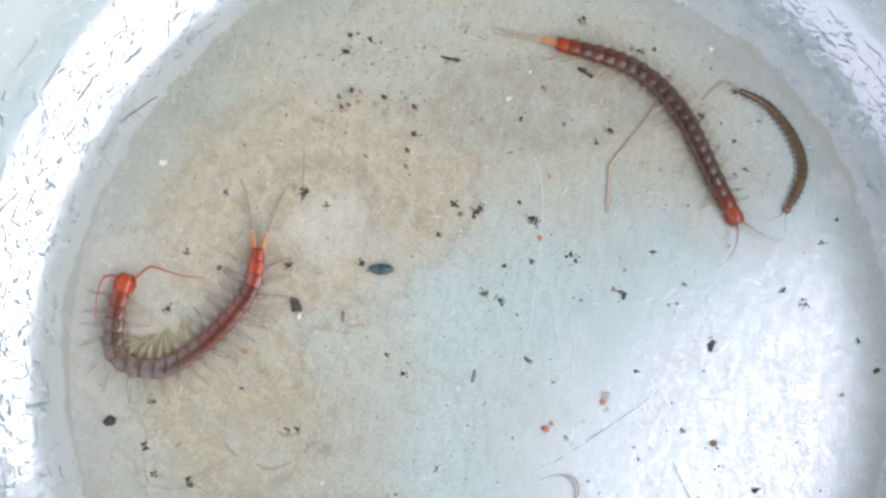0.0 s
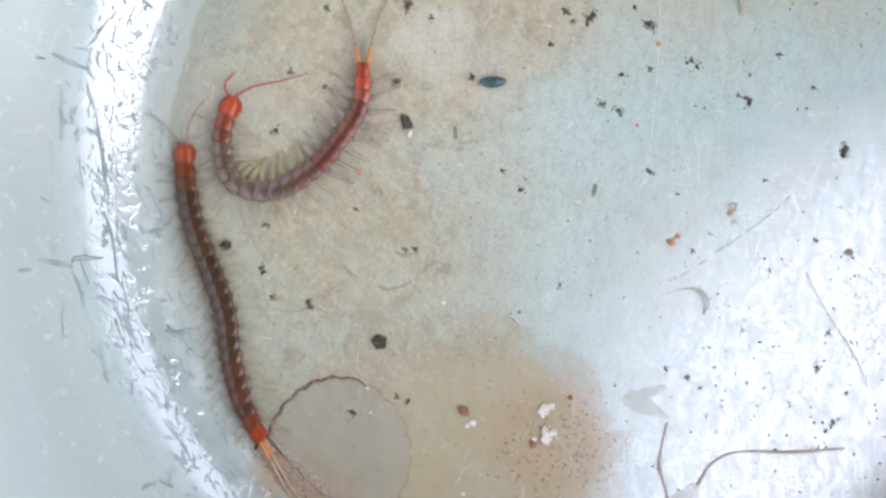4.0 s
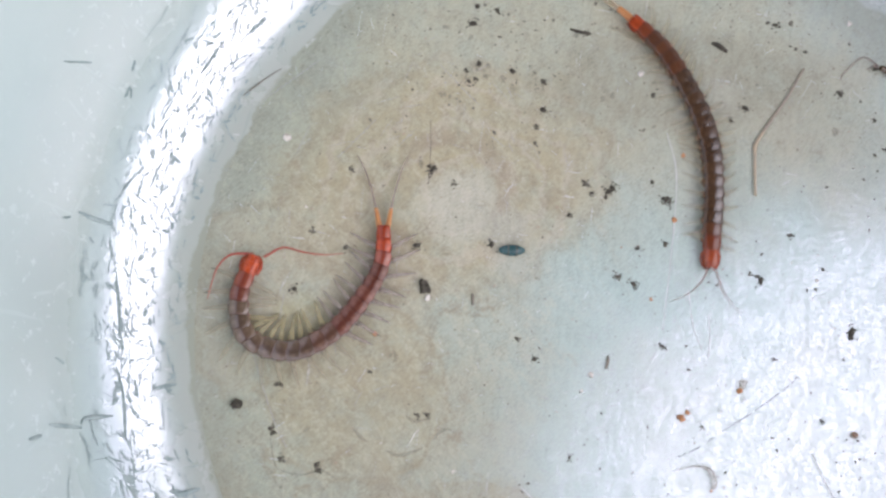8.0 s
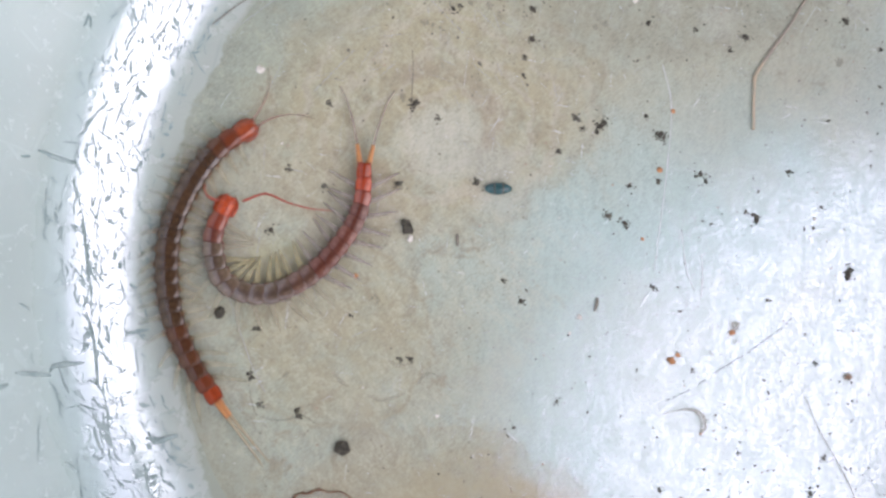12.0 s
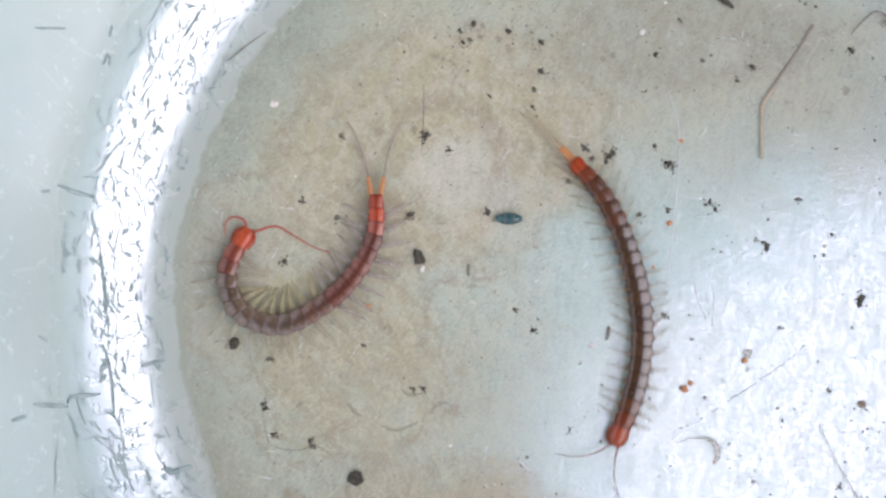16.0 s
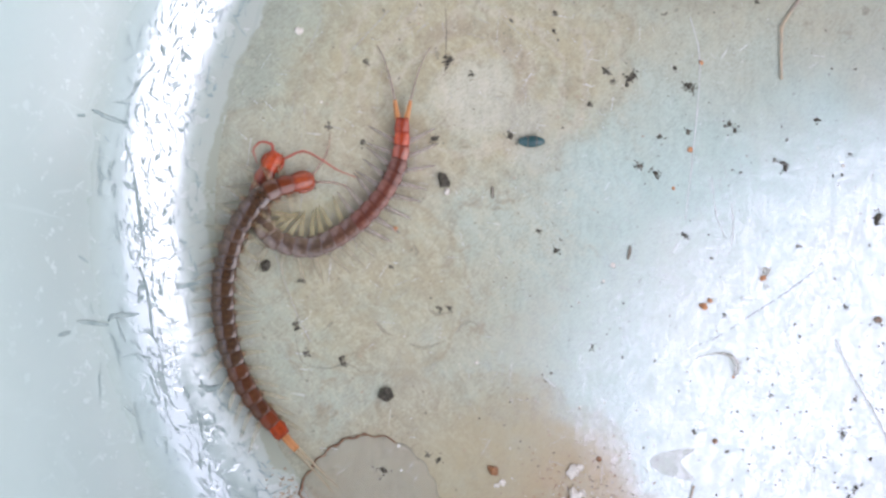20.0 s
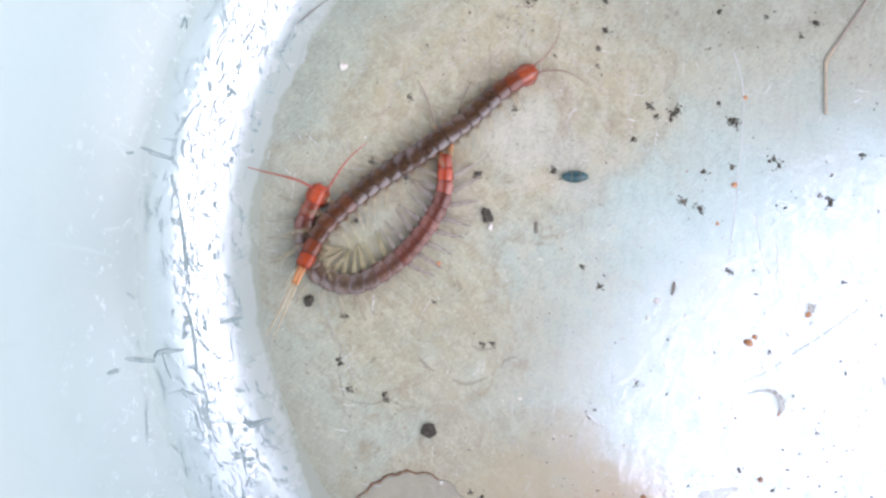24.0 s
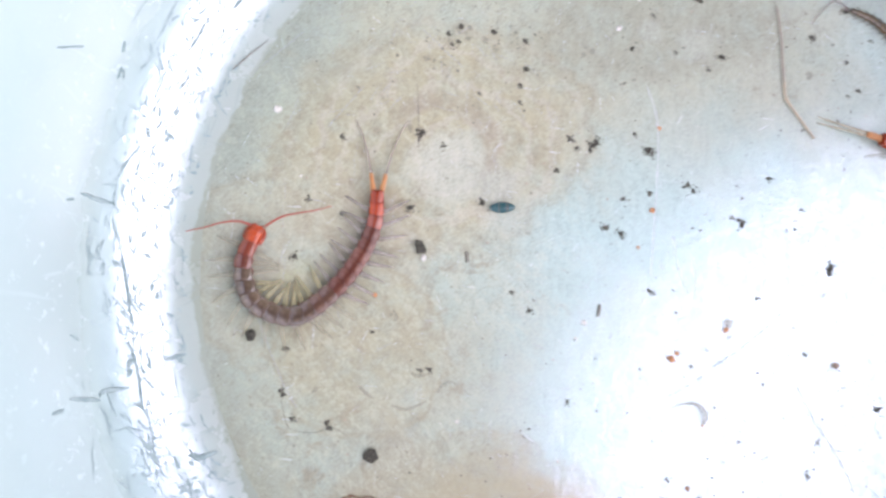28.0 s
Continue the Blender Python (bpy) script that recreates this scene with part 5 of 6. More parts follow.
def between_curl(t, q):
    times = sorted(CURL)
    k = max(0, min(len(times) - 2, int(np.searchsorted(times, t, side="right")) - 1))
    u = (t - times[k]) / (times[k + 1] - times[k])
    return (1 - u) * on(CURL[times[k]], q) + u * on(CURL[times[k + 1]], q)


def lay_small():
    root, head, made, _ = SMALL
    line = fine(((95.6, 43.6), (98.5, 48.3), (101.4, 55.5), (100.9, 62.8), (96.7, 71.5), (89.9, 79.1), (81.0, 83.3)))
    s = on(line, (JOINTS - 3.0) * LONG / 84.5)
    base = pose(95 * MM, 64 * MM, 0)
    root.matrix_basis = base
    for ob, m in zip((head, *made), frames_along(s, np.full(len(s), 1.1))):
        ob.matrix_basis = base.inverted() @ m
    for line in (((80.6, 83.6), (77.6, 85.9), (75.0, 86.2), (71.5, 83.4), (68.2, 80.0), (67.6, 78.6)), ((80.8, 83.0), (78.8, 83.6), (76.8, 82.4))):
        pts = smooth_line([Vector((x - 95, y - 64, 1.0)) * MM for x, y in line], 20)
        part("last_leg", tube(pts, [MM * float(np.interp(i, (0, 19), (0.4, 0.16))) for i in range(20)], 6), GREY_TIP, root, "long thin bent hind leg")


def motions():
    """All that moves, at its times."""
    crawl(0, (77.9, 38.2), (71.6, 49.3), (66.5, 61.0), (61.0, 72.5), (53.2, 82.6), (42.9, 90.0), (30.8, 93.8), (18.3, 96.6))
    crawl(0.5, (82.5, -11.3), (82.9, 1.2), (82.1, 13.6), (79.7, 25.7), (75.5, 37.4), (69.6, 48.4), (62.8, 58.7), (55.6, 68.9))
    crawl(1, (67.1, -59.0), (72.5, -47.9), (77.6, -36.8), (80.7, -24.9), (81.1, -12.7), (80.9, -0.4), (79.6, 11.8), (77.2, 23.8))
    crawl(1.5, (27.3, -100.0), (37.0, -93.4), (46.0, -85.9), (53.9, -77.4), (60.7, -67.9), (66.2, -57.6), (70.8, -46.8), (74.8, -35.9))
    crawl(2, (-30.2, -121.3), (-18.3, -119.0), (-7.0, -114.8), (3.9, -109.6), (14.9, -104.5), (25.7, -99.1), (35.7, -92.2), (44.0, -83.4))
    crawl(2.5, (-83.1, -115.5), (-71.1, -118.5), (-58.9, -120.8), (-46.6, -121.1), (-34.3, -119.7), (-22.0, -117.8), (-9.9, -115.2), (1.4, -110.2))
    crawl(3, (-106.7, -79.5), (-100.9, -90.5), (-95.5, -101.7), (-88.4, -111.8), (-77.4, -117.3), (-65.2, -119.7), (-52.9, -121.3), (-40.5, -120.5))
    crawl(3.5, (-117.7, -37.6), (-115.6, -49.8), (-113.9, -62.1), (-109.6, -73.8), (-103.8, -84.8), (-98.4, -95.9), (-92.5, -106.9), (-83.5, -115.3))
    crawl(4, (-127.2, 4.7), (-126.5, -7.7), (-124.2, -19.9), (-120.0, -31.6), (-116.4, -43.5), (-115.0, -55.8), (-112.2, -67.9), (-106.9, -79.1))
    crawl(4.5, (-115.8, 46.3), (-118.2, 34.3), (-124.0, 23.3), (-126.8, 11.3), (-127.1, -1.1), (-125.6, -13.4), (-122.5, -25.4), (-117.9, -36.9))
    crawl(5, (-93.3, 76.5), (-100.6, 66.5), (-107.0, 55.9), (-112.7, 44.8), (-118.1, 33.6), (-123.0, 22.2), (-127.6, 10.7), (-129.1, -1.7))
    crawl(5.5, (-66.1, 97.7), (-75.7, 90.1), (-85.9, 83.1), (-93.8, 73.8), (-101.2, 64.0), (-108.4, 54.0), (-114.0, 43.1), (-118.5, 31.6))
    crawl(6, (-32.7, 105.8), (-44.7, 102.4), (-56.8, 99.1), (-68.0, 93.5), (-78.3, 86.4), (-87.8, 78.3), (-96.0, 68.8), (-103.0, 58.4))
    crawl(6.5, (-0.7, 100.9), (-13.2, 101.5), (-25.6, 103.6), (-38.0, 101.9), (-50.0, 98.5), (-62.0, 94.7), (-73.5, 89.9), (-83.7, 82.6))
    crawl(7, (21.4, 77.8), (12.3, 86.3), (2.6, 93.9), (-9.0, 98.2), (-21.2, 100.5), (-33.6, 101.1), (-46.0, 100.0), (-58.1, 97.2))
    crawl(7.5, (30.2, 49.5), (24.7, 60.6), (18.5, 71.3), (10.6, 80.8), (1.4, 89.1), (-8.3, 96.8), (-19.4, 102.2), (-31.2, 106.0))
    crawl(8, (22.9, 17.8), (23.3, 29.9), (24.3, 42.0), (23.7, 54.0), (20.5, 65.7), (15.1, 76.6), (8.3, 86.5), (-0.8, 94.6))
    crawl(8.5, (1.8, -10.8), (8.1, -0.3), (13.8, 10.6), (18.1, 22.1), (20.5, 34.1), (21.3, 46.4), (21.1, 58.7), (18.2, 70.6))
    crawl(9, (-17.6, -37.5), (-8.2, -29.8), (-1.9, -19.4), (3.5, -8.4), (8.0, 3.0), (12.3, 14.4), (16.4, 25.9), (19.1, 37.8))
    crawl(9.5, (-48.9, -51.5), (-37.0, -48.2), (-25.8, -43.0), (-15.8, -35.8), (-8.9, -25.6), (-2.9, -14.8), (3.2, -4.0), (9.2, 6.8))
    crawl(10, (-80.1, -55.1), (-68.1, -58.0), (-56.0, -56.6), (-44.4, -52.5), (-33.7, -46.5), (-24.0, -39.0), (-15.2, -30.5), (-7.3, -21.1))
    crawl(10.5, (-111.3, -41.2), (-103.2, -50.6), (-92.2, -56.2), (-80.0, -58.3), (-67.7, -58.1), (-55.8, -54.6), (-44.5, -49.5), (-32.9, -44.9))
    crawl(11, (-126.7, -12.4), (-124.8, -24.7), (-118.4, -35.3), (-109.4, -43.9), (-98.8, -50.4), (-87.2, -54.9), (-75.0, -57.1), (-62.5, -57.8))
    crawl(11.5, (-123.1, 16.2), (-127.7, 4.6), (-128.5, -7.9), (-126.2, -20.1), (-120.8, -31.4), (-113.0, -41.1), (-103.2, -48.9), (-92.2, -54.9))
    crawl(12, (-106.3, 37.6), (-116.3, 30.1), (-123.3, 19.8), (-127.8, 8.3), (-128.5, -4.1), (-126.4, -16.4), (-121.4, -27.8), (-114.3, -38.0))
    crawl(12.5, (-90.6, 54.0), (-101.7, 48.4), (-109.3, 38.5), (-116.5, 28.3), (-123.0, 17.6), (-127.7, 6.0), (-129.2, -6.3), (-127.6, -18.7))
    crawl(13, (-71.6, 62.3), (-83.2, 58.0), (-94.3, 52.4), (-104.5, 45.5), (-111.5, 35.3), (-118.6, 25.1), (-124.7, 14.2), (-128.5, 2.5))
    crawl(13.5, (-51.0, 63.3), (-63.4, 63.8), (-75.5, 61.2), (-86.8, 56.1), (-98.0, 50.7), (-106.9, 42.2), (-113.9, 31.9), (-120.8, 21.6))
    crawl(14, (-31.9, 55.5), (-43.0, 61.0), (-55.1, 63.9), (-67.4, 63.2), (-79.4, 59.8), (-90.4, 54.1), (-101.5, 48.5), (-109.1, 38.8))
    crawl(14.5, (-14.9, 43.5), (-24.8, 51.0), (-35.5, 57.5), (-46.9, 62.3), (-59.1, 64.0), (-71.4, 62.4), (-83.1, 58.1), (-94.3, 52.8))
    crawl(15, (-3.1, 19.1), (-7.1, 31.1), (-13.4, 41.9), (-22.5, 50.6), (-33.6, 56.5), (-45.4, 60.8), (-57.7, 63.6), (-70.3, 64.0))
    crawl(15.5, (1.6, -11.0), (1.7, 1.4), (-0.6, 13.6), (-5.7, 25.0), (-12.9, 35.1), (-21.4, 44.2), (-30.4, 52.9), (-41.7, 57.9))
    crawl(16, (-8.2, -42.5), (-3.4, -30.9), (-0.3, -18.8), (0.2, -6.3), (-1.8, 6.0), (-5.4, 18.0), (-11.1, 29.1), (-19.4, 38.5))
    crawl(16.5, (-31.1, -60.1), (-19.6, -56.0), (-12.4, -46.1), (-7.5, -34.7), (-4.6, -22.8), (-2.6, -10.6), (-1.4, 1.7), (-1.7, 14.1))
    crawl(17, (-53.4, -75.4), (-42.8, -70.5), (-32.8, -64.4), (-23.6, -57.2), (-17.1, -47.5), (-12.6, -36.7), (-8.6, -25.7), (-5.9, -14.3))
    crawl(17.5, (-86.7, -74.6), (-75.0, -75.8), (-63.2, -74.6), (-51.7, -71.9), (-40.8, -67.5), (-31.1, -60.8), (-22.5, -52.7), (-14.9, -43.6))
    crawl(18, (-117.6, -64.7), (-107.3, -72.2), (-95.7, -77.4), (-83.1, -78.9), (-70.3, -77.8), (-57.9, -74.8), (-46.0, -70.2), (-34.5, -64.7))
    crawl(18.5, (-128.2, -40.1), (-125.3, -52.3), (-117.2, -61.9), (-107.2, -69.5), (-95.4, -73.9), (-83.1, -76.7), (-70.6, -77.3), (-58.1, -75.4))
    crawl(19, (-127.4, -15.2), (-129.7, -27.4), (-128.1, -39.8), (-123.2, -51.2), (-115.1, -60.7), (-105.0, -68.0), (-93.9, -73.5), (-81.9, -77.1))
    crawl(19.5, (-116.0, 2.5), (-123.4, -7.5), (-128.2, -19.0), (-128.6, -31.4), (-125.0, -43.3), (-118.6, -54.0), (-109.7, -62.8), (-99.0, -69.2))
    crawl(20, (-101.1, 10.4), (-113.2, 6.3), (-121.5, -3.3), (-125.7, -15.4), (-126.0, -28.2), (-123.3, -40.7), (-117.5, -52.1), (-109.3, -62.0))
    crawl(20.5, (-93.6, 12.5), (-106.4, 10.0), (-117.0, 2.4), (-123.5, -8.8), (-125.9, -21.6), (-123.9, -34.5), (-119.7, -46.8), (-112.0, -57.3))
    crawl(21, (-91.3, 13.0), (-104.1, 10.9), (-114.6, 3.2), (-123.0, -6.8), (-124.6, -19.7), (-123.5, -32.8), (-119.7, -45.3), (-112.0, -55.8))
    crawl(21.5, (-92.0, 16.7), (-103.9, 11.5), (-114.1, 3.6), (-121.9, -6.6), (-124.1, -19.3), (-123.7, -32.2), (-119.9, -44.6), (-112.5, -55.2))
    crawl(23.5, (-59.7, 27.5), (-72.3, 26.6), (-84.7, 24.2), (-96.0, 18.8), (-105.8, 10.8), (-115.2, 2.3), (-123.2, -7.4), (-126.3, -19.5))
    crawl(24, (-49.6, 52.6), (-60.3, 45.7), (-69.8, 37.2), (-80.1, 29.6), (-90.9, 22.9), (-101.2, 15.4), (-110.2, 6.4), (-116.0, -4.9))
    crawl(24.5, (-26.1, 62.7), (-37.8, 58.3), (-49.4, 53.6), (-59.6, 46.4), (-68.6, 37.6), (-78.5, 30.0), (-89.0, 23.1), (-98.6, 15.0))
    crawl(25, (5.7, 63.9), (-6.9, 64.3), (-19.4, 64.2), (-31.8, 62.3), (-43.6, 58.2), (-54.6, 52.1), (-64.5, 44.4), (-74.3, 36.6))
    crawl(25.5, (40.4, 64.1), (27.7, 65.5), (14.9, 66.9), (2.1, 66.5), (-10.5, 64.6), (-23.2, 62.4), (-35.6, 59.2), (-47.4, 54.1))
    crawl(26, (68.6, 47.6), (57.5, 54.7), (46.6, 62.1), (34.0, 65.6), (20.9, 67.2), (7.8, 67.9), (-5.4, 67.0), (-18.3, 64.8))
    crawl(26.5, (98.1, 44.1), (85.8, 47.5), (73.7, 51.7), (61.9, 56.5), (49.7, 60.4), (37.5, 64.0), (25.1, 66.9), (12.4, 68.1))
    crawl(27, (127.2, 36.8), (115.2, 42.1), (102.9, 46.4), (90.2, 49.6), (77.5, 52.8), (64.9, 56.6), (52.3, 60.3), (39.5, 62.7))
    crawl(27.5, (141.7, 15.1), (135.4, 26.3), (126.1, 35.1), (114.7, 41.0), (102.5, 45.0), (90.1, 48.7), (77.7, 51.8), (65.1, 54.5))
    crawl(28, (151.1, -13.0), (149.2, -0.1), (144.4, 12.0), (135.6, 21.7), (124.2, 28.1), (111.7, 32.0), (99.2, 35.7), (86.8, 40.0))
    curl(0, (-113.4, 18.3), (-116.1, 6.2), (-114.5, -5.5), (-103.5, -9.3), (-92.6, -3.8), (-83.8, 4.8), (-76.9, 15.0), (-75.3, 27.0))
    curl(8, (-113.0, 17.5), (-116.6, 5.8), (-113.5, -5.6), (-102.2, -9.1), (-91.0, -4.3), (-82.7, 4.7), (-76.7, 15.4), (-75.9, 27.5))
    curl(17, (-111.4, 17.1), (-116.6, 6.1), (-113.3, -5.3), (-102.2, -9.0), (-91.1, -3.9), (-82.1, 4.4), (-76.5, 15.3), (-75.7, 27.6))
    curl(25, (-111.1, 18.3), (-115.8, 6.8), (-113.5, -5.0), (-102.5, -9.6), (-91.4, -4.3), (-82.7, 4.6), (-76.6, 15.3), (-75.6, 27.7))
    curl(28, (-111.7, 17.6), (-116.3, 6.5), (-113.1, -4.6), (-102.5, -9.3), (-92.0, -3.6), (-83.7, 5.1), (-77.8, 15.5), (-76.0, 27.3))
    feel(0, 'left', (-114.7, 18.1), (-119.3, 17.9), (-121.1, 13.4), (-121.5, 8.5), (-120.9, 3.7))
    feel(0, 'right', (-110.5, 17.8), (-106.4, 21.0), (-101.4, 19.6), (-96.3, 18.3), (-91.0, 18.1))
    feel(4.5, 'left', (-114.2, 18.7), (-114.8, 20.5), (-114.6, 22.4), (-113.7, 24.1), (-112.6, 25.7))
    feel(4.5, 'right', (-111.9, 18.7), (-107.2, 21.0), (-102.1, 22.0), (-97.1, 23.3), (-92.1, 25.0))
    feel(5.5, 'left', (-112.5, 16.8), (-113.4, 20.4), (-114.5, 24.1), (-115.1, 27.8), (-114.6, 31.6))
    feel(5.5, 'right', (-110.2, 16.8), (-105.9, 20.0), (-100.7, 20.7), (-95.3, 20.7), (-90.0, 21.4))
    feel(6, 'left', (-112.9, 18.0), (-117.1, 20.5), (-122.0, 20.4), (-126.7, 18.8), (-131.2, 16.6))
    feel(6, 'right', (-110.5, 18.0), (-105.4, 20.2), (-99.9, 19.9), (-94.4, 19.5), (-88.9, 20.0))
    feel(6.5, 'left', (-112.8, 17.6), (-117.1, 19.3), (-121.3, 17.5), (-123.7, 13.6), (-124.9, 9.1))
    feel(6.5, 'right', (-109.8, 17.6), (-105.0, 20.2), (-99.5, 19.5), (-94.1, 19.0), (-88.6, 19.8))
    feel(8, 'left', (-114.8, 18.4), (-119.4, 17.9), (-122.6, 14.7), (-124.2, 10.4), (-125.3, 5.9))
    feel(8, 'right', (-109.7, 17.7), (-104.7, 20.4), (-99.2, 19.2), (-93.5, 18.6), (-87.9, 19.2))
    feel(11, 'left', (-113.2, 18.7), (-118.2, 18.7), (-121.7, 15.1), (-123.6, 10.5), (-124.6, 5.5))
    feel(11, 'right', (-109.4, 17.4), (-105.4, 20.4), (-100.4, 19.5), (-95.5, 18.1), (-90.5, 17.6))
    feel(12, 'left', (-113.8, 17.1), (-115.7, 16.6), (-117.6, 17.2), (-118.8, 18.8), (-119.1, 20.8))
    feel(12, 'right', (-108.5, 16.4), (-102.7, 18.5), (-96.8, 16.2), (-90.7, 14.7), (-84.4, 14.2))
    feel(12.5, 'left', (-111.9, 16.9), (-111.5, 20.2), (-110.3, 23.4), (-109.3, 26.6), (-109.9, 29.9))
    feel(12.5, 'right', (-108.8, 16.3), (-104.0, 17.4), (-99.4, 15.9), (-94.9, 13.8), (-90.3, 12.0))
    feel(14.5, 'left', (-111.7, 16.6), (-112.0, 19.6), (-114.8, 20.8), (-117.2, 19.3), (-117.3, 16.2))
    feel(14.5, 'right', (-109.4, 16.3), (-104.2, 18.3), (-99.1, 15.9), (-94.1, 13.2), (-88.7, 11.8))
    feel(17, 'left', (-111.5, 17.0), (-112.6, 19.8), (-115.4, 20.6), (-117.6, 18.8), (-117.6, 15.8))
    feel(17, 'right', (-109.0, 17.0), (-103.5, 18.3), (-98.6, 15.7), (-93.8, 12.8), (-88.6, 10.7))
    feel(19.5, 'left', (-113.4, 16.7), (-112.8, 19.7), (-115.8, 20.6), (-118.0, 18.6), (-117.4, 15.4))
    feel(19.5, 'right', (-109.5, 16.2), (-104.2, 18.3), (-99.2, 15.6), (-94.2, 12.9), (-88.5, 11.8))
    feel(20.1, 'left', (-112.6, 16.9), (-112.4, 19.9), (-115.4, 20.8), (-117.6, 18.8), (-117.0, 15.6))
    feel(20.1, 'right', (-108.7, 16.3), (-103.7, 18.2), (-98.8, 16.0), (-94.2, 13.0), (-89.2, 11.0))
    feel(20.5, 'left', (-110.7, 17.1), (-111.3, 22.3), (-112.2, 27.5), (-113.2, 32.7), (-114.2, 37.9))
    feel(20.5, 'right', (-107.9, 16.3), (-103.1, 18.1), (-98.2, 16.5), (-94.1, 13.3), (-90.4, 9.6))
    feel(21.5, 'left', (-111.9, 18.1), (-115.3, 22.2), (-119.1, 25.8), (-123.1, 29.2), (-127.0, 32.8))
    feel(21.5, 'right', (-109.3, 17.8), (-102.4, 19.3), (-95.6, 17.8), (-89.1, 15.1), (-82.8, 11.8))
    feel(23.5, 'left', (-112.5, 17.6), (-116.7, 20.5), (-121.4, 22.2), (-126.1, 24.0), (-130.6, 26.3))
    feel(23.5, 'right', (-110.2, 16.8), (-107.1, 19.1), (-104.4, 21.8), (-101.8, 24.6), (-99.1, 27.3))
    feel(24.5, 'left', (-113.6, 17.7), (-118.0, 19.2), (-122.6, 20.1), (-127.3, 20.6), (-132.0, 21.0))
    feel(24.5, 'right', (-109.3, 16.6), (-107.8, 21.5), (-105.7, 26.2), (-102.5, 30.3), (-98.7, 33.8))
    feel(25, 'left', (-113.2, 18.2), (-117.8, 19.6), (-122.5, 20.2), (-127.3, 20.5), (-132.0, 21.0))
    feel(25, 'right', (-108.4, 17.5), (-105.4, 21.5), (-102.1, 25.3), (-98.9, 29.1), (-96.1, 33.3))
    feel(26, 'left', (-112.8, 18.0), (-117.5, 19.8), (-122.4, 19.7), (-127.4, 19.2), (-132.5, 19.3))
    feel(26, 'right', (-109.3, 18.5), (-105.7, 22.0), (-101.5, 24.7), (-97.4, 27.5), (-93.9, 31.0))
    feel(27, 'left', (-112.5, 17.6), (-117.2, 19.6), (-122.2, 19.2), (-127.2, 18.3), (-132.3, 18.1))
    feel(27, 'right', (-109.3, 18.2), (-105.1, 21.1), (-100.1, 22.2), (-95.4, 23.9), (-91.1, 26.7))
    feel(28, 'left', (-112.1, 17.5), (-116.8, 19.4), (-121.9, 19.2), (-126.9, 18.0), (-132.0, 17.2))
    feel(28, 'right', (-109.1, 18.0), (-104.8, 20.3), (-99.9, 21.3), (-95.0, 22.0), (-90.2, 23.2))
    lay_small()
    # the crawling centipede: its root goes with the middle of its back
    root, head, made, _ = DARK
    steps = [k / 10 for k in range(281)]
    rows = {ob: [] for ob in (root, head, *made)}
    feelers = [ob for ob in head.children if ob.name.startswith("feeler")]
    legs = [(n, ob) for n, seg in enumerate(made) for ob in seg.children if ob.name.startswith("leg")]
    swing = {ob: [] for ob in feelers}
    stride = {ob: [] for _, ob in legs}
    pace, before = 0.0, None
    for t in steps:
        poses = dark_poses(t)
        mid = Matrix.Translation(poses[11].translation) @ Matrix.Rotation(poses[11].to_euler("XYZ").z, 4, "Z")
        rows[root].append((t, mid))
        for ob, m in zip((head, *made), poses):
            rows[ob].append((t, mid.inverted() @ m))
        here = poses[0].translation
        pace += (here - before).length if before is not None else 0.0
        before = here.copy()
        for k, ob in enumerate(feelers):
            side = 1 if ob.location.x > 0 else -1
            turn = -side * (10 + 13 * math.sin(2.3 * t + 2.1 * k) + 6 * math.sin(5.1 * t + k))
            swing[ob].append((t, pose(*ob_place[ob.name], 4 * math.sin(3 * t + k), 0, turn)))
        for n, ob in legs:
            side = 1 if ob_place[ob.name][0] >= -1e-9 and ob_side[ob.name] > 0 else -1
            wave = math.sin(pace / 0.0155 * 2 * math.pi * 0.5 + n * 0.75 + (0 if side > 0 else 0.9))
            stride[ob].append((t, pose(*ob_place[ob.name], 0, -side * 5 * max(0.0, wave), side * (6 + 17 * wave))))
    for ob, some in (*rows.items(), *swing.items()):
        walk(ob, some)
    for ob, some in stride.items():
        walk(ob, some[::2] if len(some) % 2 else some)
    # the curled one shifts a little and feels about
    root, head, made, links = CURLED
    base = pose(-96 * MM, 8 * MM, 0)
    root.matrix_basis = base
    rows = {ob: [] for ob in (head, *made)}
    for t in [k / 2 for k in range(57)]:
        xy = between_curl(t, JOINTS) + 0.12 * np.sin(t * 0.9 + np.arange(len(JOINTS)))[:, None]
        for ob, m in zip((head, *made), frames_along(xy, np.array([ground_z(math.hypot(*p)) for p in xy]) + 2.3)):
            rows[ob].append((t, base.inverted() @ m))
    for ob, some in rows.items():
        walk(ob, some)
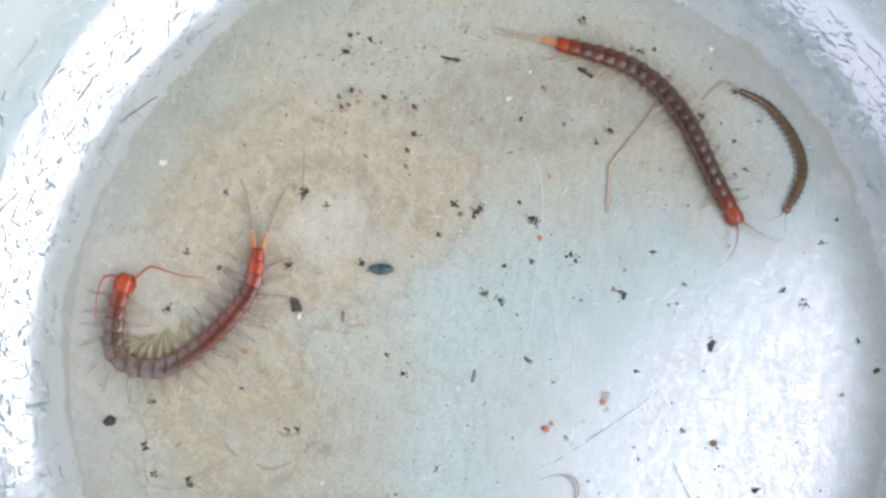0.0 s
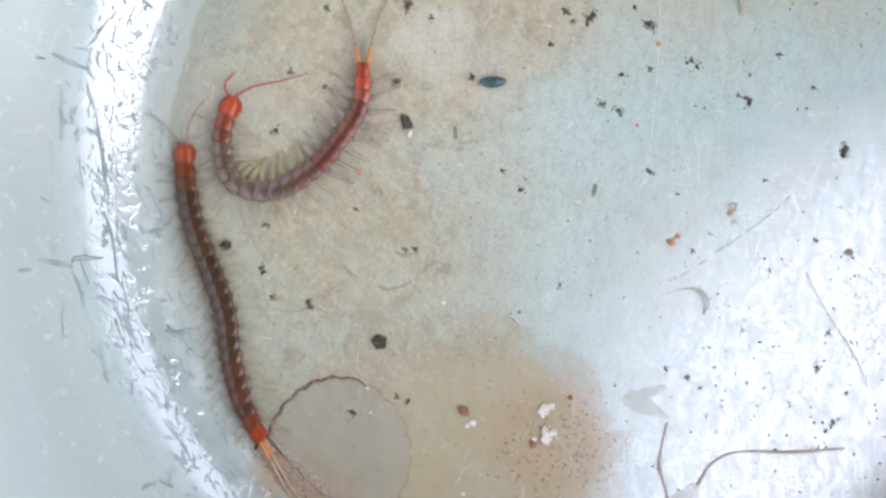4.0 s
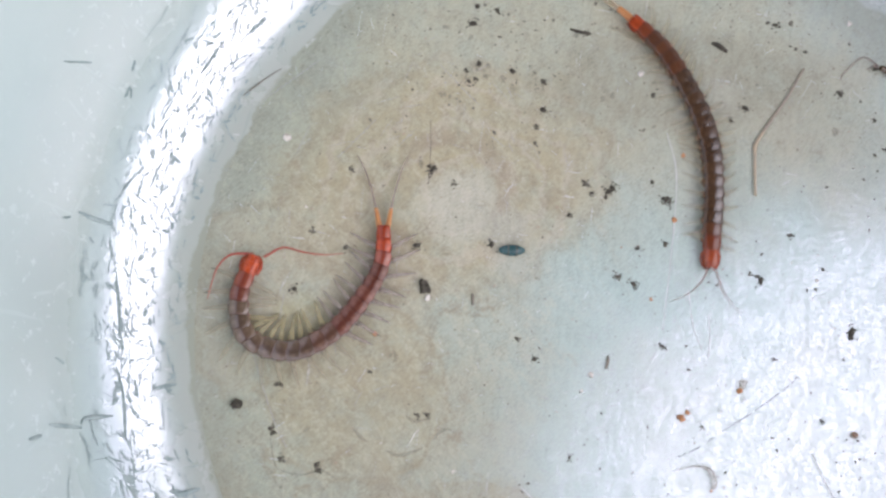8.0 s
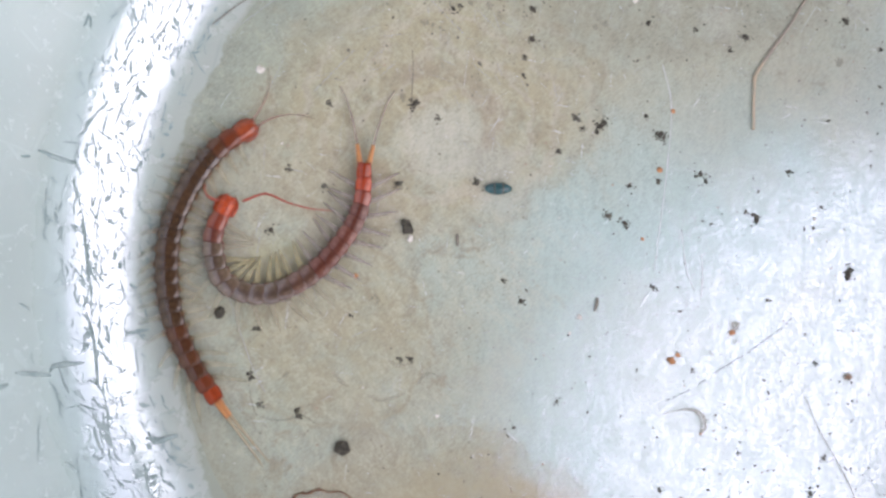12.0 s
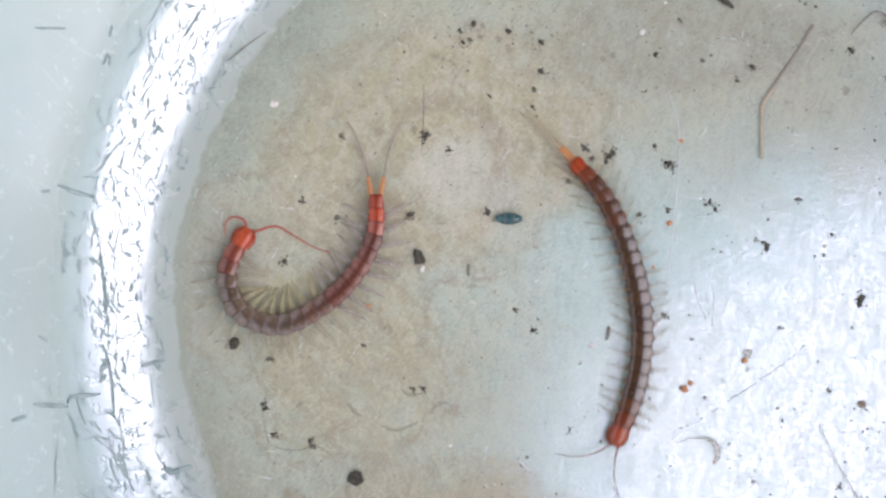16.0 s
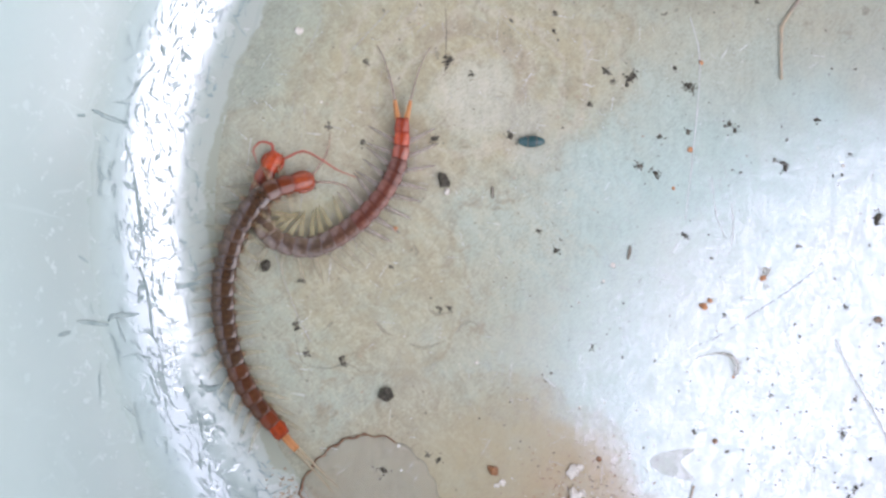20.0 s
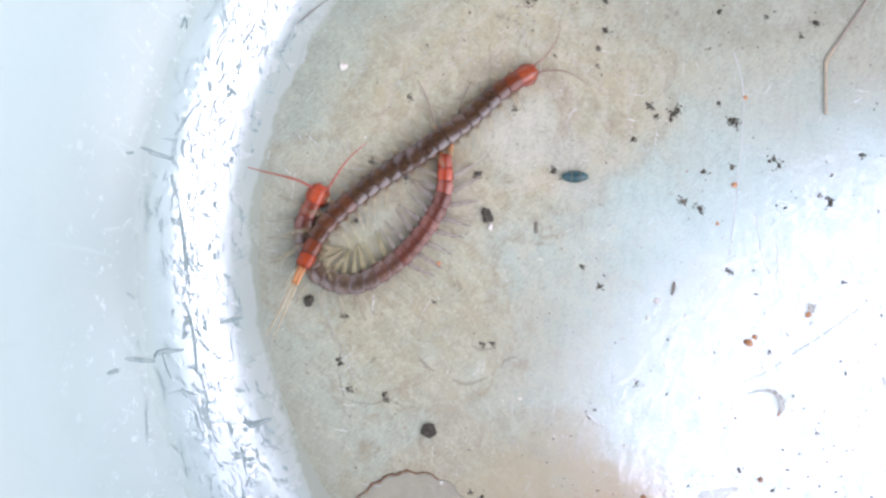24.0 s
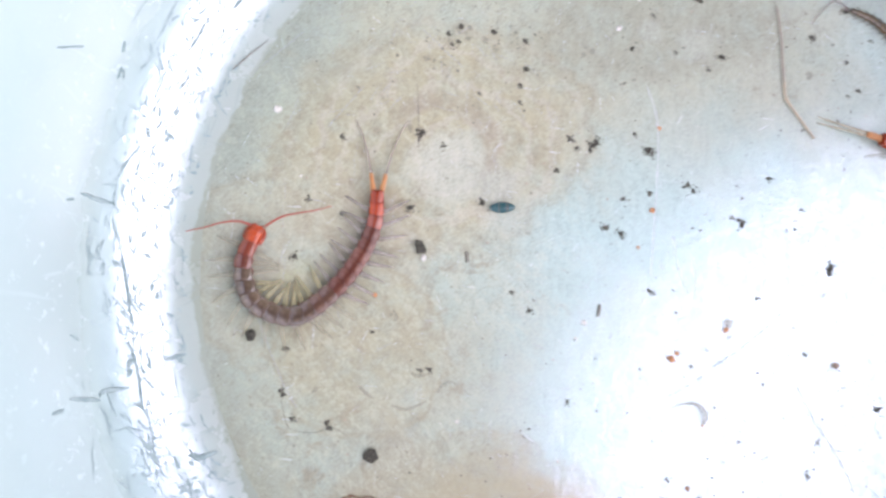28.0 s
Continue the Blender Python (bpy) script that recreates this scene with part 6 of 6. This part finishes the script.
    for name, chain in links.items():
        times = sorted(FEEL[name])
        some = {ob: [] for ob in chain}
        for t in [k / 5 for k in range(141)]:
            k = max(0, min(len(times) - 2, int(np.searchsorted(times, t, side="right")) - 1))
            u = (t - times[k]) / (times[k + 1] - times[k])
            u = u * u * (3 - 2 * u)
            line = (1 - u) * FEEL[name][times[k]] + u * FEEL[name][times[k + 1]]
            spots = [line[int(round(i))] for i in np.linspace(0, len(line) - 1, len(chain) + 1)]
            for i, ob in enumerate(chain):
                a, b = spots[i], spots[i + 1]
                mid, way = (a + b) / 2, b - a
                high = ground_z(math.hypot(*mid)) + 2.6 + 0.9 * math.sin(math.pi * i / 11) - 0.08 * i
                some[ob].append((t, base.inverted() @ pose(mid[0] * MM, mid[1] * MM, high * MM, 0, 0, math.degrees(math.atan2(way[1], way[0])) - 90)))
        for ob, r in some.items():
            walk(ob, r)
    # litter that the crawler pushes
    walk(CRUMB_A, [(t, pose(x * MM, y * MM, 0, 0, 0, a)) for t, x, y, a in ((0, 15.8, 52.3, 0), (9.1, 15.8, 52.3, 0), (9.6, 14.0, 45.3, 60), (28, 14.0, 45.3, 60))])
    walk(CRUMB_B, [(t, pose(x * MM, y * MM, 0, 0, 0, a)) for t, x, y, a in ((0, 12.4, 32.2, 0), (8.2, 12.4, 32.2, 0), (8.8, 11.3, 30.3, 20), (9.6, 9.8, 28.0, 40), (14.9, 9.8, 28.0, 40), (15.6, 9.6, 23.6, 80), (16.5, 9.9, 19.2, 120), (28, 9.9, 19.2, 120))])
    walk(SPECK, [(t, pose(x * MM, y * MM, 0, 0, 0, a)) for t, x, y, a in ((0, -116.4, -24.3, 0), (11.0, -116.4, -24.3, 0), (11.4, -115.2, -14.6, 50), (11.8, -114.6, -14.4, 55), (28, -114.6, -14.4, 55))])
    walk(PELLET, [(t, pose(x * MM, y * MM, 0, 0, 0, a)) for t, x, y, a in ((0, -73.4, -53.1, 0), (9.9, -73.4, -53.1, 0), (10.2, -76.6, -51.6, 20), (10.5, -80.2, -51.2, 28), (10.8, -80.8, -51.1, 30), (28, -80.8, -51.1, 30))])
    walk(TWIG_OB, [(t, pose(x * MM, y * MM, 0, 0, 0, a)) for t, x, y, a in ((0, 40.2, 58.5, 0), (0.3, 40.2, 58.5, 0), (0.8, 43.0, 58.6, 3), (25.4, 43.0, 58.6, 3), (26.0, 51.5, 60.0, 19), (26.5, 56.0, 60.0, 34), (27.5, 57.0, 59.8, 37), (28, 58.8, 58.5, 38))])


ob_place, ob_side = {}, {}
for seg in (DARK[1], *DARK[2]):
    for child in seg.children:
        ob_place[child.name] = tuple(child.location)
        ob_side[child.name] = sum(v.co.x for v in child.data.vertices)
motions()
